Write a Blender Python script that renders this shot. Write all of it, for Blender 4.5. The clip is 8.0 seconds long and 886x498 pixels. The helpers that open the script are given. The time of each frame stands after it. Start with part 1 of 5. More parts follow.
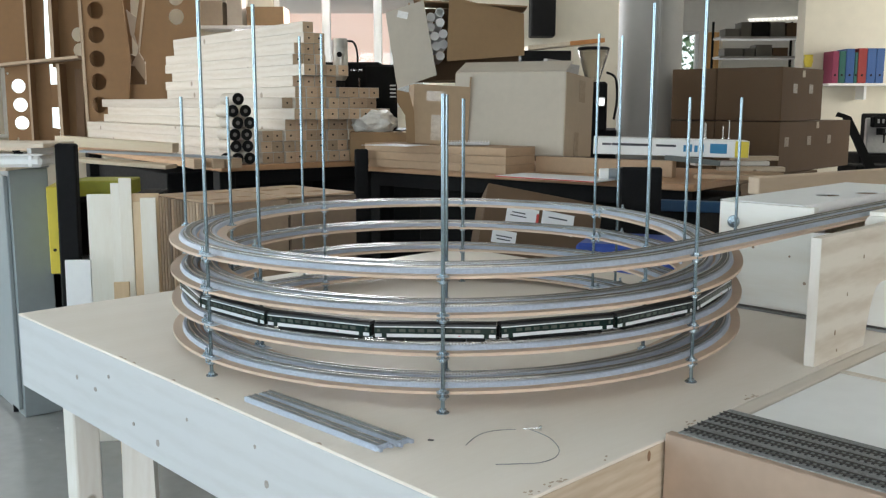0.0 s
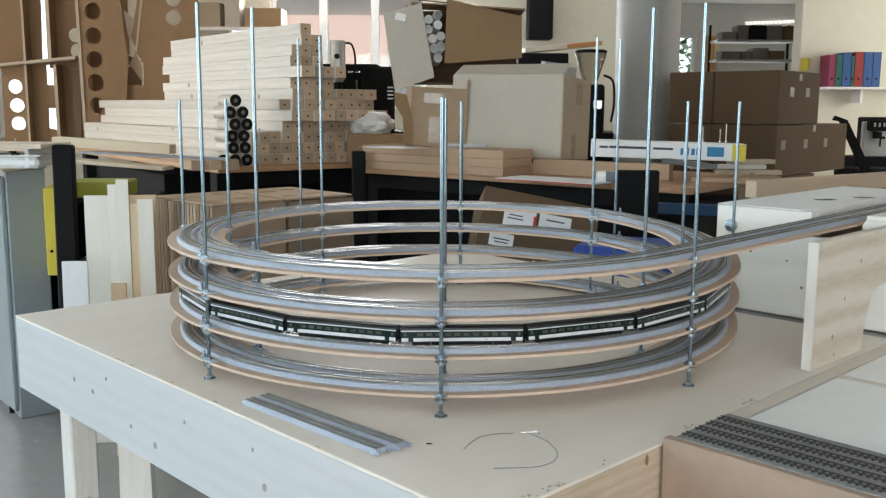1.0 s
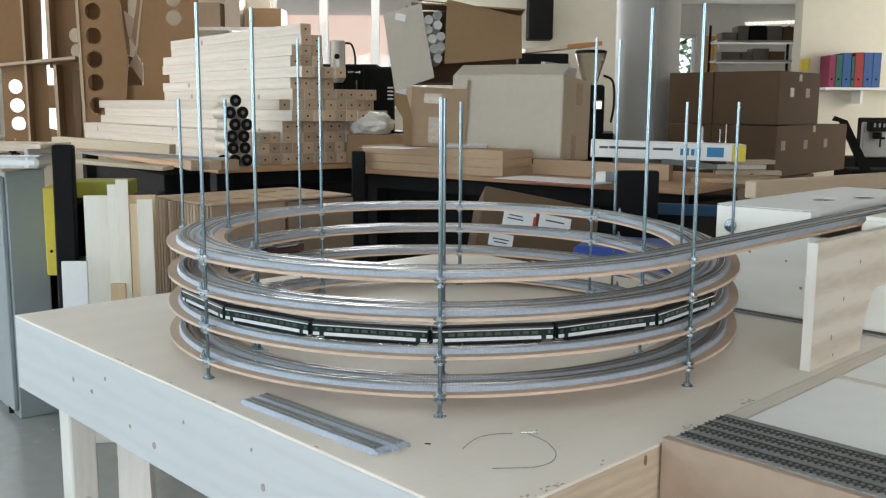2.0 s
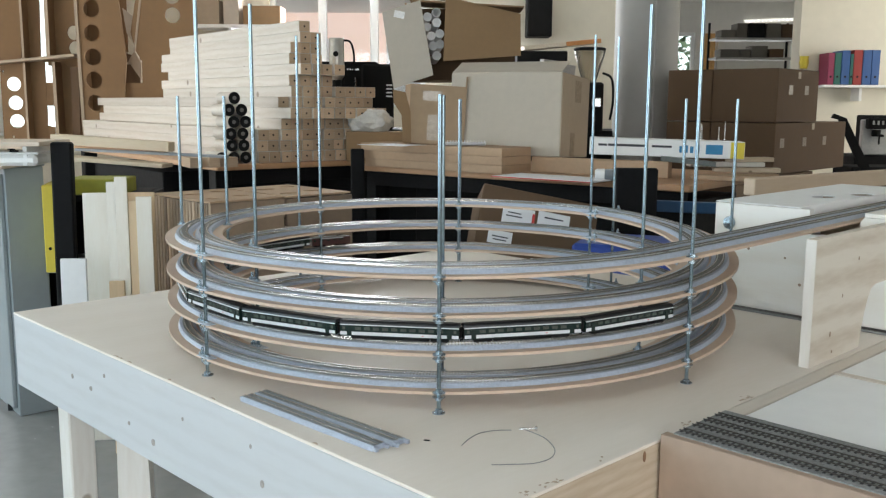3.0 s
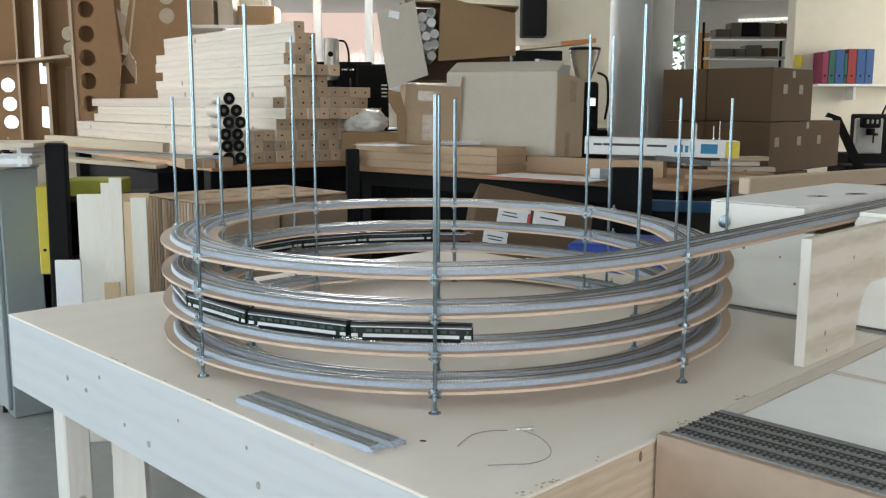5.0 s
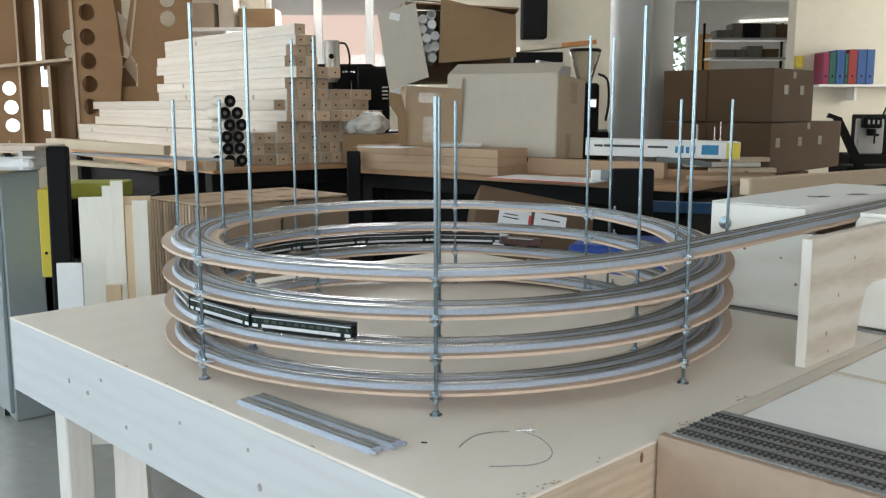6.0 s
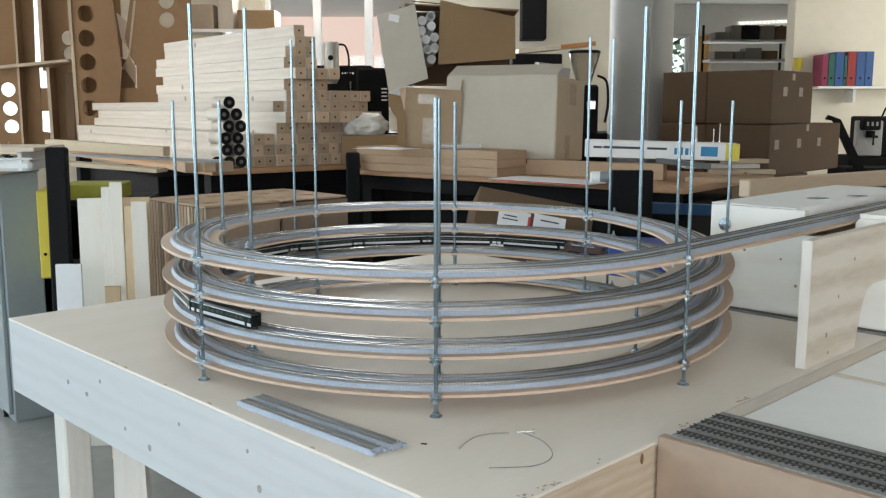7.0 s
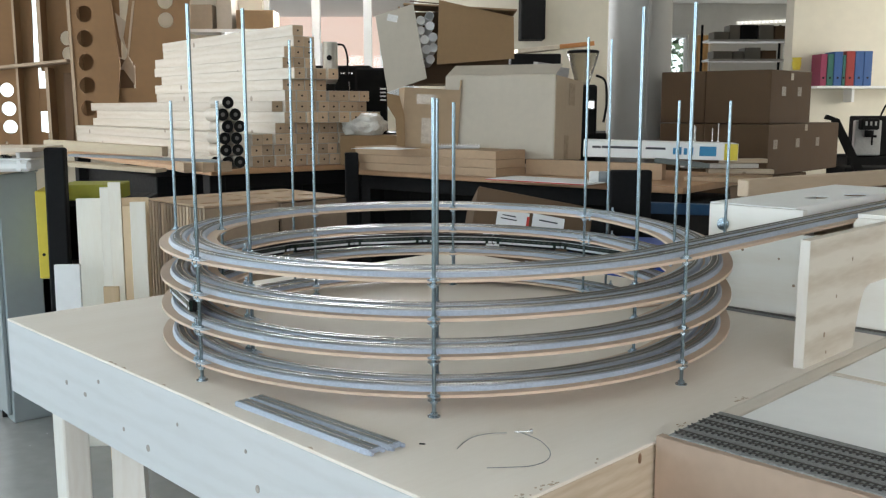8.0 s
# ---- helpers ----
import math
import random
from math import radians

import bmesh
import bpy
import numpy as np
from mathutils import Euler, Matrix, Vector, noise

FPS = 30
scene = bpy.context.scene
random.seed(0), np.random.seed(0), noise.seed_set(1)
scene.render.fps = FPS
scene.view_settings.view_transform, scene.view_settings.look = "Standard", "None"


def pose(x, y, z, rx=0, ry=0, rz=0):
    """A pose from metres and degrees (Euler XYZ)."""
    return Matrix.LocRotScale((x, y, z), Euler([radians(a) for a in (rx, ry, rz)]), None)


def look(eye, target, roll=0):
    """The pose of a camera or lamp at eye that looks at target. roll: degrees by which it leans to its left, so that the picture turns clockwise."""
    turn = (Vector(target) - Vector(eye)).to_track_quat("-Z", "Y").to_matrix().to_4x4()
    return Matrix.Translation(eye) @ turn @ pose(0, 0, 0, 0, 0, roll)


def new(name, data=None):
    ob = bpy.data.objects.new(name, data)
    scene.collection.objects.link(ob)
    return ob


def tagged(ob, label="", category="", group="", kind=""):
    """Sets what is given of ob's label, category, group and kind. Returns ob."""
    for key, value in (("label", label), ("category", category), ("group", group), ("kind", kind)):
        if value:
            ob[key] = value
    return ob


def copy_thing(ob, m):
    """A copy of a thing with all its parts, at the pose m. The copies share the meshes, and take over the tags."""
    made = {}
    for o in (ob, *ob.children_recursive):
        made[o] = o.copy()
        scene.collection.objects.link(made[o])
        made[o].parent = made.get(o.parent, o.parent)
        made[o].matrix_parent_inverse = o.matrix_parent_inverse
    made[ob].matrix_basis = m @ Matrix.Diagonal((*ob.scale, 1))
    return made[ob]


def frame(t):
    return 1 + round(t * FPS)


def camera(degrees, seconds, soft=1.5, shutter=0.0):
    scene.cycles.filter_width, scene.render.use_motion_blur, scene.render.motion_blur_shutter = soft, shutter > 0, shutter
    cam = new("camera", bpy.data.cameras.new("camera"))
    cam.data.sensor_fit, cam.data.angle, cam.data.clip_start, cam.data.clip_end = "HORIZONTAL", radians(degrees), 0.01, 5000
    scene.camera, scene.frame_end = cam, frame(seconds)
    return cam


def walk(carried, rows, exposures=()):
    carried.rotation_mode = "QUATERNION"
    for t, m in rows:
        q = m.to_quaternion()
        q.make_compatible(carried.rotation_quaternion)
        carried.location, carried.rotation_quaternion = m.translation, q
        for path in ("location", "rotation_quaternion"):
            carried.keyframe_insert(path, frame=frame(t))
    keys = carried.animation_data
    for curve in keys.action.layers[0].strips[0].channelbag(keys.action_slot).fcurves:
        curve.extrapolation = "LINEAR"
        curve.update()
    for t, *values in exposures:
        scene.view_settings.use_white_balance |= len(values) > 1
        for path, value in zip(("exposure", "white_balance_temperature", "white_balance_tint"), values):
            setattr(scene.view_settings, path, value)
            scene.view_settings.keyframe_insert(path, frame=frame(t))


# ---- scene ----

# ---------------------------------------------------------------- camera
cam = camera(51.14, 8.0, soft=1.25)


def eye(dx, dy, dz, yaw, pitch, roll):
    """A hand-held pose near the first one: millimetres and degrees off it."""
    y, p = radians(-0.786 + yaw), radians(-8.862 + pitch)
    e = Vector((dx / 1000, -1.6443 + dy / 1000, 0.3928 + dz / 1000))
    way = Vector((math.sin(y) * math.cos(p), math.cos(y) * math.cos(p), math.sin(p)))
    return look(e, e + way, 0.089 + roll)


walk(cam, [
    (0.0, eye(-0.0, -0.0, -0.0, 0.000, 0.000, 0.000)),
    (0.5, eye(-0.6, -0.6, 1.0, 0.069, 0.059, 0.110)),
    (1.0, eye(-2.6, -0.4, 2.4, 0.214, 0.109, 0.209)),
    (1.5, eye(-1.0, -0.4, 2.6, 0.200, 0.146, 0.248)),
    (3.0, eye(-1.1, -0.9, 1.0, 0.275, -0.015, 0.245)),
    (3.5, eye(-1.8, 0.1, 1.1, 0.393, -0.091, 0.310)),
    (4.0, eye(-1.2, 0.9, 0.9, 0.469, -0.046, 0.272)),
    (4.5, eye(-1.4, 0.6, 1.4, 0.553, -0.028, 0.193)),
    (6.0, eye(-0.1, -1.2, 1.5, 0.465, 0.091, -0.099)),
    (6.5, eye(-0.6, 0.4, 0.6, 0.546, 0.185, -0.076)),
    (7.0, eye(-1.5, 0.1, 0.5, 0.533, 0.193, -0.050)),
    (7.5, eye(-0.8, -0.8, 1.5, 0.565, 0.204, -0.060)),
    (8.0, eye(-0.0, -0.7, 1.0, 0.586, 0.185, -0.097)),
])

# ---------------------------------------------------------------- light
world = bpy.data.worlds.new("daylight")
scene.world = world
world.use_nodes = True
wn = world.node_tree
sky = wn.nodes.new("ShaderNodeTexSky")
sky.sky_type, sky.sun_disc = "NISHITA", False
sky.sun_elevation, sky.sun_rotation = radians(38), radians(-150)
wn.links.new(sky.outputs[0], wn.nodes["Background"].inputs[0])
wn.nodes["Background"].inputs[1].default_value = 0.12
scene.view_settings.exposure = -0.06

sun = new("sun", bpy.data.lights.new("sun", "SUN"))
sun.data.energy, sun.data.angle, sun.data.color = 3.0, radians(0.6), (1.0, 0.95, 0.86)
sun.matrix_basis = look((-4, -6, 6), (0, 0, 0))


def window_light(name, place, target, w, h, watts, colour):
    lamp = new(name, bpy.data.lights.new(name, "AREA"))
    lamp.data.shape, lamp.data.size, lamp.data.size_y = "RECTANGLE", w, h
    lamp.data.energy, lamp.data.color = watts, colour
    lamp.matrix_basis = look(place, target)
    return lamp


window_light("daylight_left", (-4.42, -1.35, 0.80), (0, -1.35, 0.3), 4.7, 1.6, 88, (0.58, 0.82, 1.0))
window_light("daylight_left_rear", (-4.42, 3.35, 0.80), (0, 3.35, 0.3), 4.7, 1.6, 62, (1.0, 0.96, 0.92))
window_light("daylight_back", (-1.0, 7.35, 1.13), (-0.8, 0, 0.2), 1.42, 1.36, 120, (0.92, 0.95, 1.0))
# Added lamp in an unseen east window, brightens the shelf wall.
window_light("fill_right", (5.92, 4.9, 0.85), (3.9, 7.0, 0.8), 2.4, 1.4, 62, (1.0, 0.96, 0.88))
window_light("daylight_far", (4.2, 12.74, 1.05), (4.2, 8.0, 1.2), 2.2, 0.8, 11, (0.95, 0.98, 1.0))
# Added fill from behind the camera, set in an unseen south window.
window_light("fill_front", (0.3, -4.9, 0.85), (0.3, 0, 0.2), 5.0, 1.4, 125, (0.92, 0.95, 1.0))

# ---------------------------------------------------------------- materials


def mat(name, colour, rough=0.6, metal=0.0, vary=0.15, scale=8.0, bump=0.0, bump_scale=60.0, stretch=(1, 1, 1), spots=0.0, spot_colour=(0.2, 0.1, 0.05), per_piece=0.0, coat=0.0):
    """A surface with two scales of variation, fine relief, optional stains and a shift of tone from piece to piece."""
    m = bpy.data.materials.new(name)
    m.use_nodes = True
    n, l = m.node_tree.nodes, m.node_tree.links
    b = n["Principled BSDF"]
    b.inputs["Metallic"].default_value = metal
    b.inputs["Coat Weight"].default_value = coat
    tc, mp = n.new("ShaderNodeTexCoord"), n.new("ShaderNodeMapping")
    mp.inputs["Scale"].default_value = stretch
    l.new(tc.outputs["Object"], mp.inputs[0])
    large, fine = n.new("ShaderNodeTexNoise"), n.new("ShaderNodeTexNoise")
    for t, s, d in ((large, scale, 3), (fine, scale * 9, 4)):
        t.inputs["Scale"].default_value, t.inputs["Detail"].default_value = s, d
        l.new(mp.outputs[0], t.inputs["Vector"])
    mix = n.new("ShaderNodeMath")
    mix.operation = "ADD"
    l.new(large.outputs[0], mix.inputs[0])
    l.new(fine.outputs[0], mix.inputs[1])
    ramp = n.new("ShaderNodeMapRange")
    ramp.inputs["From Min"].default_value, ramp.inputs["From Max"].default_value = 0.6, 1.4
    ramp.inputs["To Min"].default_value, ramp.inputs["To Max"].default_value = 1 - vary, 1 + vary
    l.new(mix.outputs[0], ramp.inputs[0])
    value = ramp.outputs[0]
    if per_piece:
        info, pr, mul = n.new("ShaderNodeObjectInfo"), n.new("ShaderNodeMapRange"), n.new("ShaderNodeMath")
        pr.inputs["To Min"].default_value, pr.inputs["To Max"].default_value = 1 - per_piece, 1 + per_piece
        l.new(info.outputs["Random"], pr.inputs[0])
        mul.operation = "MULTIPLY"
        l.new(value, mul.inputs[0])
        l.new(pr.outputs[0], mul.inputs[1])
        value = mul.outputs[0]
    tint = n.new("ShaderNodeMix")
    tint.data_type, tint.blend_type = "RGBA", "MULTIPLY"
    tint.inputs["Factor"].default_value = 1.0
    tint.inputs["A"].default_value = (*colour, 1)
    l.new(value, tint.inputs["B"])
    out = tint.outputs["Result"]
    if spots:
        sp, sr, sm = n.new("ShaderNodeTexNoise"), n.new("ShaderNodeMapRange"), n.new("ShaderNodeMix")
        sp.inputs["Scale"].default_value = scale * 1.7
        l.new(mp.outputs[0], sp.inputs["Vector"])
        sr.inputs["From Min"].default_value, sr.inputs["From Max"].default_value = 0.62, 0.75
        sr.inputs["To Max"].default_value = spots
        l.new(sp.outputs[0], sr.inputs[0])
        sm.data_type = "RGBA"
        l.new(sr.outputs[0], sm.inputs["Factor"])
        l.new(out, sm.inputs["A"])
        sm.inputs["B"].default_value = (*spot_colour, 1)
        out = sm.outputs["Result"]
    l.new(out, b.inputs["Base Color"])
    rr = n.new("ShaderNodeMapRange")
    rr.inputs["To Min"].default_value, rr.inputs["To Max"].default_value = max(rough - 0.12, 0.03), min(rough + 0.12, 1)
    l.new(fine.outputs[0], rr.inputs[0])
    l.new(rr.outputs[0], b.inputs["Roughness"])
    if bump:
        bn, bp = n.new("ShaderNodeTexNoise"), n.new("ShaderNodeBump")
        bn.inputs["Scale"].default_value, bn.inputs["Detail"].default_value = bump_scale, 4
        l.new(mp.outputs[0], bn.inputs["Vector"])
        bp.inputs["Strength"].default_value, bp.inputs["Distance"].default_value = bump, 0.002
        l.new(bn.outputs[0], bp.inputs["Height"])
        l.new(bp.outputs[0], b.inputs["Normal"])
    return m


def wood(name, pale, dark, along="X", ring=14.0, rough=0.55, knots=0.0, per_piece=0.0, grain=0.5, face="XY", rings=0.28):
    """Sawn wood or plywood: bent grain along one axis, fine fibre, knots, relief."""
    m = bpy.data.materials.new(name)
    m.use_nodes = True
    n, l = m.node_tree.nodes, m.node_tree.links
    b = n["Principled BSDF"]
    tc, mp = n.new("ShaderNodeTexCoord"), n.new("ShaderNodeMapping")
    mp.inputs["Scale"].default_value = {"X": (0.18, 1, 1), "Y": (1, 0.18, 1), "Z": (1, 1, 0.18)}[along]
    info, shift = n.new("ShaderNodeObjectInfo"), n.new("ShaderNodeVectorMath")
    shift.operation = "ADD"
    far = n.new("ShaderNodeMath")
    far.operation, far.inputs[1].default_value = "MULTIPLY", 37.0
    l.new(info.outputs["Random"], far.inputs[0])
    l.new(tc.outputs["Object"], shift.inputs[0])
    l.new(far.outputs[0], shift.inputs[1])
    l.new(shift.outputs[0], mp.inputs[0])
    wave = n.new("ShaderNodeTexWave")
    wave.wave_type, wave.bands_direction = "BANDS", face.replace(along, "")[0]
    wave.inputs["Scale"].default_value, wave.inputs["Distortion"].default_value = ring, 4.5
    wave.inputs["Detail"].default_value, wave.inputs["Detail Scale"].default_value = 3.0, 2.4
    l.new(mp.outputs[0], wave.inputs["Vector"])
    fibre = n.new("ShaderNodeTexNoise")
    fibre.inputs["Scale"].default_value, fibre.inputs["Detail"].default_value = 130.0, 5
    l.new(mp.outputs[0], fibre.inputs["Vector"])
    cloud = n.new("ShaderNodeTexNoise")
    cloud.inputs["Scale"].default_value = 2.6
    l.new(mp.outputs[0], cloud.inputs["Vector"])
    s1, s2 = n.new("ShaderNodeMath"), n.new("ShaderNodeMath")
    s1.operation = s2.operation = "MULTIPLY_ADD"
    s1.inputs[1].default_value = rings
    l.new(wave.outputs[0], s1.inputs[0])
    l.new(fibre.outputs[0], s1.inputs[2])
    s2.inputs[1].default_value = 0.9 if rings < 0.5 else 0.35
    l.new(cloud.outputs[0], s2.inputs[0])
    l.new(s1.outputs[0], s2.inputs[2])
    mr = n.new("ShaderNodeMapRange")
    mr.inputs["From Min"].default_value, mr.inputs["From Max"].default_value = 0.75, 1.6
    mr.inputs["To Max"].default_value = grain
    l.new(s2.outputs[0], mr.inputs[0])
    cm = n.new("ShaderNodeMix")
    cm.data_type = "RGBA"
    cm.inputs["A"].default_value, cm.inputs["B"].default_value = (*pale, 1), (*dark, 1)
    l.new(mr.outputs[0], cm.inputs["Factor"])
    out = cm.outputs["Result"]
    if knots:
        vo, kr, km, vm = n.new("ShaderNodeTexVoronoi"), n.new("ShaderNodeMapRange"), n.new("ShaderNodeMix"), n.new("ShaderNodeCombineXYZ")
        sep = n.new("ShaderNodeSeparateXYZ")
        l.new(shift.outputs[0], sep.inputs[0])
        l.new(sep.outputs[face[0]], vm.inputs[0])
        l.new(sep.outputs[face[1]], vm.inputs[1])
        vo.voronoi_dimensions = "2D"
        vo.inputs["Scale"].default_value = knots
        l.new(vm.outputs[0], vo.inputs["Vector"])
        kr.inputs["From Min"].default_value, kr.inputs["From Max"].default_value = 0.055, 0.03
        kr.inputs["To Max"].default_value = 0.7
        l.new(vo.outputs["Distance"], kr.inputs[0])
        km.data_type = "RGBA"
        l.new(kr.outputs[0], km.inputs["Factor"])
        l.new(out, km.inputs["A"])
        km.inputs["B"].default_value = (dark[0] * 0.35, dark[1] * 0.28, dark[2] * 0.22, 1)
        out = km.outputs["Result"]
    if per_piece:
        pr, pm = n.new("ShaderNodeMapRange"), n.new("ShaderNodeMix")
        pr.inputs["To Min"].default_value, pr.inputs["To Max"].default_value = 1 - per_piece, 1 + per_piece * 0.6
        l.new(info.outputs["Random"], pr.inputs[0])
        pm.data_type, pm.blend_type = "RGBA", "MULTIPLY"
        pm.inputs["Factor"].default_value = 1
        l.new(out, pm.inputs["A"])
        l.new(pr.outputs[0], pm.inputs["B"])
        out = pm.outputs["Result"]
    l.new(out, b.inputs["Base Color"])
    b.inputs["Roughness"].default_value = rough
    bp = n.new("ShaderNodeBump")
    bp.inputs["Strength"].default_value, bp.inputs["Distance"].default_value = 0.25, 0.001
    l.new(s1.outputs[0], bp.inputs["Height"])
    l.new(bp.outputs[0], b.inputs["Normal"])
    return m


def glass(name, colour=(0.9, 0.95, 0.95), rough=0.03):
    m = bpy.data.materials.new(name)
    m.use_nodes = True
    b = m.node_tree.nodes["Principled BSDF"]
    b.inputs["Base Color"].default_value, b.inputs["Roughness"].default_value = (*colour, 1), rough
    b.inputs["Transmission Weight"].default_value = 1.0
    return m


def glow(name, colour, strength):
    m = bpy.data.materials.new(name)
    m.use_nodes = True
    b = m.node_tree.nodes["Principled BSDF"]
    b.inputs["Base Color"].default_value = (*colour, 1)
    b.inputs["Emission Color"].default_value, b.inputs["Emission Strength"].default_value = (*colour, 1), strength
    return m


PLY = wood("birch_plywood_top", (0.80, 0.735, 0.65), (0.70, 0.62, 0.52), "X", 3.0, 0.5, 0, 0, 0.45)
SPRUCE = wood("whitewashed_spruce", (0.72, 0.70, 0.65), (0.56, 0.50, 0.42), "Z", 20.0, 0.55, 5.0, face="XZ")
SPRUCE_RAW = wood("raw_spruce", (0.58, 0.48, 0.36), (0.42, 0.31, 0.20), "X", 22.0, 0.6, 5.0, grain=0.8, face="XZ")
BEAM = wood("planed_beam", (0.78, 0.70, 0.57), (0.60, 0.46, 0.30), "X", 9.0, 0.55, 3.0, 0.14)
BEAM_END = wood("sawn_end_grain", (0.60, 0.45, 0.31), (0.42, 0.28, 0.16), "X", 30.0, 0.75, 0, 0.34, face="XZ")
BENCH = wood("beech_bench_top", (0.50, 0.30, 0.16), (0.36, 0.19, 0.09), "X", 8.0, 0.45)
BENCH_PALE = wood("pale_shelf_ply", (0.66, 0.55, 0.43), (0.52, 0.40, 0.28), "X", 4.0, 0.55)
MDF = mat("mdf_board", (0.43, 0.295, 0.185), 0.7, 0, 0.08, 6, 0.1, 300)
MDF_SHEET = mat("sawn_mdf_sheet", (0.35, 0.255, 0.175), 0.7, 0, 0.12, 6, 0.1, 300, per_piece=0.42)
MDF_EDGE = mat("mdf_deck_edge", (0.58, 0.44, 0.33), 0.65, 0, 0.08, 12, 0.1, 500)
MDF_PINK = mat("mdf_fascia", (0.35, 0.255, 0.19), 0.65, 0, 0.12, 5, 0.1, 300, spots=0.25, spot_colour=(0.42, 0.25, 0.15))
CARD = mat("brown_cardboard", (0.28, 0.175, 0.088), 0.85, 0, 0.08, 4, 0.15, 120)
# Serves truly dark brown card and card darkened to stand for shade.
CARD_DARK_AND_SHADED = mat("dark_and_shaded_cardboard", (0.118, 0.071, 0.038), 0.85, 0, 0.1, 4, 0.15, 120)
CARD_PALE = mat("pale_cardboard", (0.42, 0.34, 0.25), 0.8, 0, 0.07, 4, 0.1, 120)
CARD_RACK = mat("rack_cardboard", (0.20, 0.117, 0.055), 0.85, 0, 0.10, 3, 0.15, 120)
CARD_EDGE = mat("cut_cardboard_edge", (0.36, 0.28, 0.20), 0.8, 0, 0.10, 6, 0.1, 120)
CARD_TAN = mat("tan_cardboard", (0.40, 0.285, 0.18), 0.85, 0, 0.08, 4, 0.15, 120)
CARD_GREY = mat("greyed_cardboard", (0.50, 0.445, 0.365), 0.8, 0, 0.06, 3, 0.1, 120)
BALLAST = mat("grey_moulded_ballast", (0.36, 0.41, 0.49), 0.36, 0, 0.25, 300, 0.6, 900)
BALLAST_DARK = mat("dark_foam_ballast", (0.25, 0.25, 0.245), 0.9, 0, 0.45, 250, 0.8, 700)
SLEEPER = mat("sleeper_brown", (0.15, 0.147, 0.132), 0.4, 0, 0.2, 200)
RAIL = mat("nickel_silver_rail", (0.74, 0.72, 0.68), 0.2, 1.0, 0.1, 60)
RAIL_DARK = mat("weathered_rail", (0.10, 0.09, 0.08), 0.45, 0.7, 0.2, 60)
ZINC = mat("zinc_plated_steel", (0.33, 0.39, 0.43), 0.26, 1.0, 0.2, 90, 0.4, 700)
ROD = mat("zinc_plated_rod", (0.22, 0.285, 0.325), 0.24, 1.0, 0.06, 60)
STEEL = mat("bright_steel", (0.72, 0.73, 0.75), 0.22, 1.0, 0.12, 40)
ALU = mat("dull_aluminium", (0.30, 0.31, 0.32), 0.5, 0.6, 0.1, 30)
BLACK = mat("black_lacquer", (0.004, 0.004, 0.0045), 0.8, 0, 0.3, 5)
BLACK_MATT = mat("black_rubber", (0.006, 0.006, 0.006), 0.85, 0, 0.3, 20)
GREYGREEN = mat("grey_green_steel", (0.27, 0.31, 0.32), 0.45, 0, 0.06, 3)
WHITE = mat("white_paint", (0.86, 0.86, 0.84), 0.55, 0, 0.04, 3)
CREAM = mat("cream_wall_paint", (0.76, 0.71, 0.59), 0.85, 0, 0.05, 1.2, 0.05, 200)
CEIL = mat("white_ceiling", (0.78, 0.77, 0.73), 0.9, 0, 0.03, 1.0)
GREY_PAINT = mat("pale_grey_column", (0.37, 0.365, 0.34), 0.6, 0, 0.05, 2.0)
FLOOR = mat("grey_linoleum", (0.27, 0.27, 0.26), 0.22, 0, 0.1, 2.0, 0.03, 90)
PAPER = mat("white_paper", (0.80, 0.80, 0.80), 0.8, 0, 0.03, 5)
YELLOW = mat("yellow_card", (0.72, 0.58, 0.06), 0.6, 0, 0.06, 5)
BLUE = mat("blue_plastic", (0.020, 0.060, 0.30), 0.4, 0, 0.1, 6)
BLUE_RAIL = mat("dull_blue_paint", (0.018, 0.075, 0.17), 0.5, 0, 0.1, 6)
FILE_BLUE = mat("blue_binder", (0.016, 0.085, 0.27), 0.5, 0, 0.06, 8)
FILE_TEAL = mat("teal_binder", (0.008, 0.11, 0.085), 0.5, 0, 0.06, 8)
FILE_RED = mat("red_binder", (0.30, 0.018, 0.014), 0.5, 0, 0.06, 8)
FILE_PINK = mat("magenta_binder", (0.26, 0.022, 0.075), 0.5, 0, 0.06, 8)
OLIVE = mat("olive_box", (0.30, 0.30, 0.03), 0.6, 0, 0.1, 6)
CAR_GREEN = mat("dark_green_coach", (0.008, 0.020, 0.017), 0.22, 0, 0.1, 60)
CAR_ROOF = mat("charcoal_roof", (0.022, 0.024, 0.026), 0.4, 0, 0.15, 60)
CAR_WHITE = mat("white_band", (0.62, 0.64, 0.66), 0.35, 0, 0.03, 60)
CAR_GLASS = mat("tinted_coach_window", (0.055, 0.065, 0.055), 0.10, 0, 0.5, 50)
LOCO_RED = mat("brown_red_loco", (0.075, 0.030, 0.026), 0.35, 0, 0.1, 60)
TAPE = mat("packing_tape", (0.46, 0.38, 0.29), 0.15, 0, 0.25, 40, 0.5, 60)
LABEL_TAPE = mat("milky_tape_square", (0.24, 0.18, 0.13), 0.3, 0, 0.2, 40)
INK = mat("dark_print", (0.05, 0.05, 0.06), 0.6, 0, 0.1, 20)
RED_INK = mat("red_print", (0.55, 0.05, 0.04), 0.6, 0, 0.1, 20)
BLUE_INK = mat("blue_print", (0.03, 0.22, 0.42), 0.6, 0, 0.1, 20)
GLASS = glass("clear_glass")
for m_ in (BLACK, BLACK_MATT):
    m_.node_tree.nodes["Principled BSDF"].inputs["Specular IOR Level"].default_value = 0.3

# ---------------------------------------------------------------- mesh tools


def rotz(deg):
    return Matrix.Rotation(radians(deg), 4, "Z")


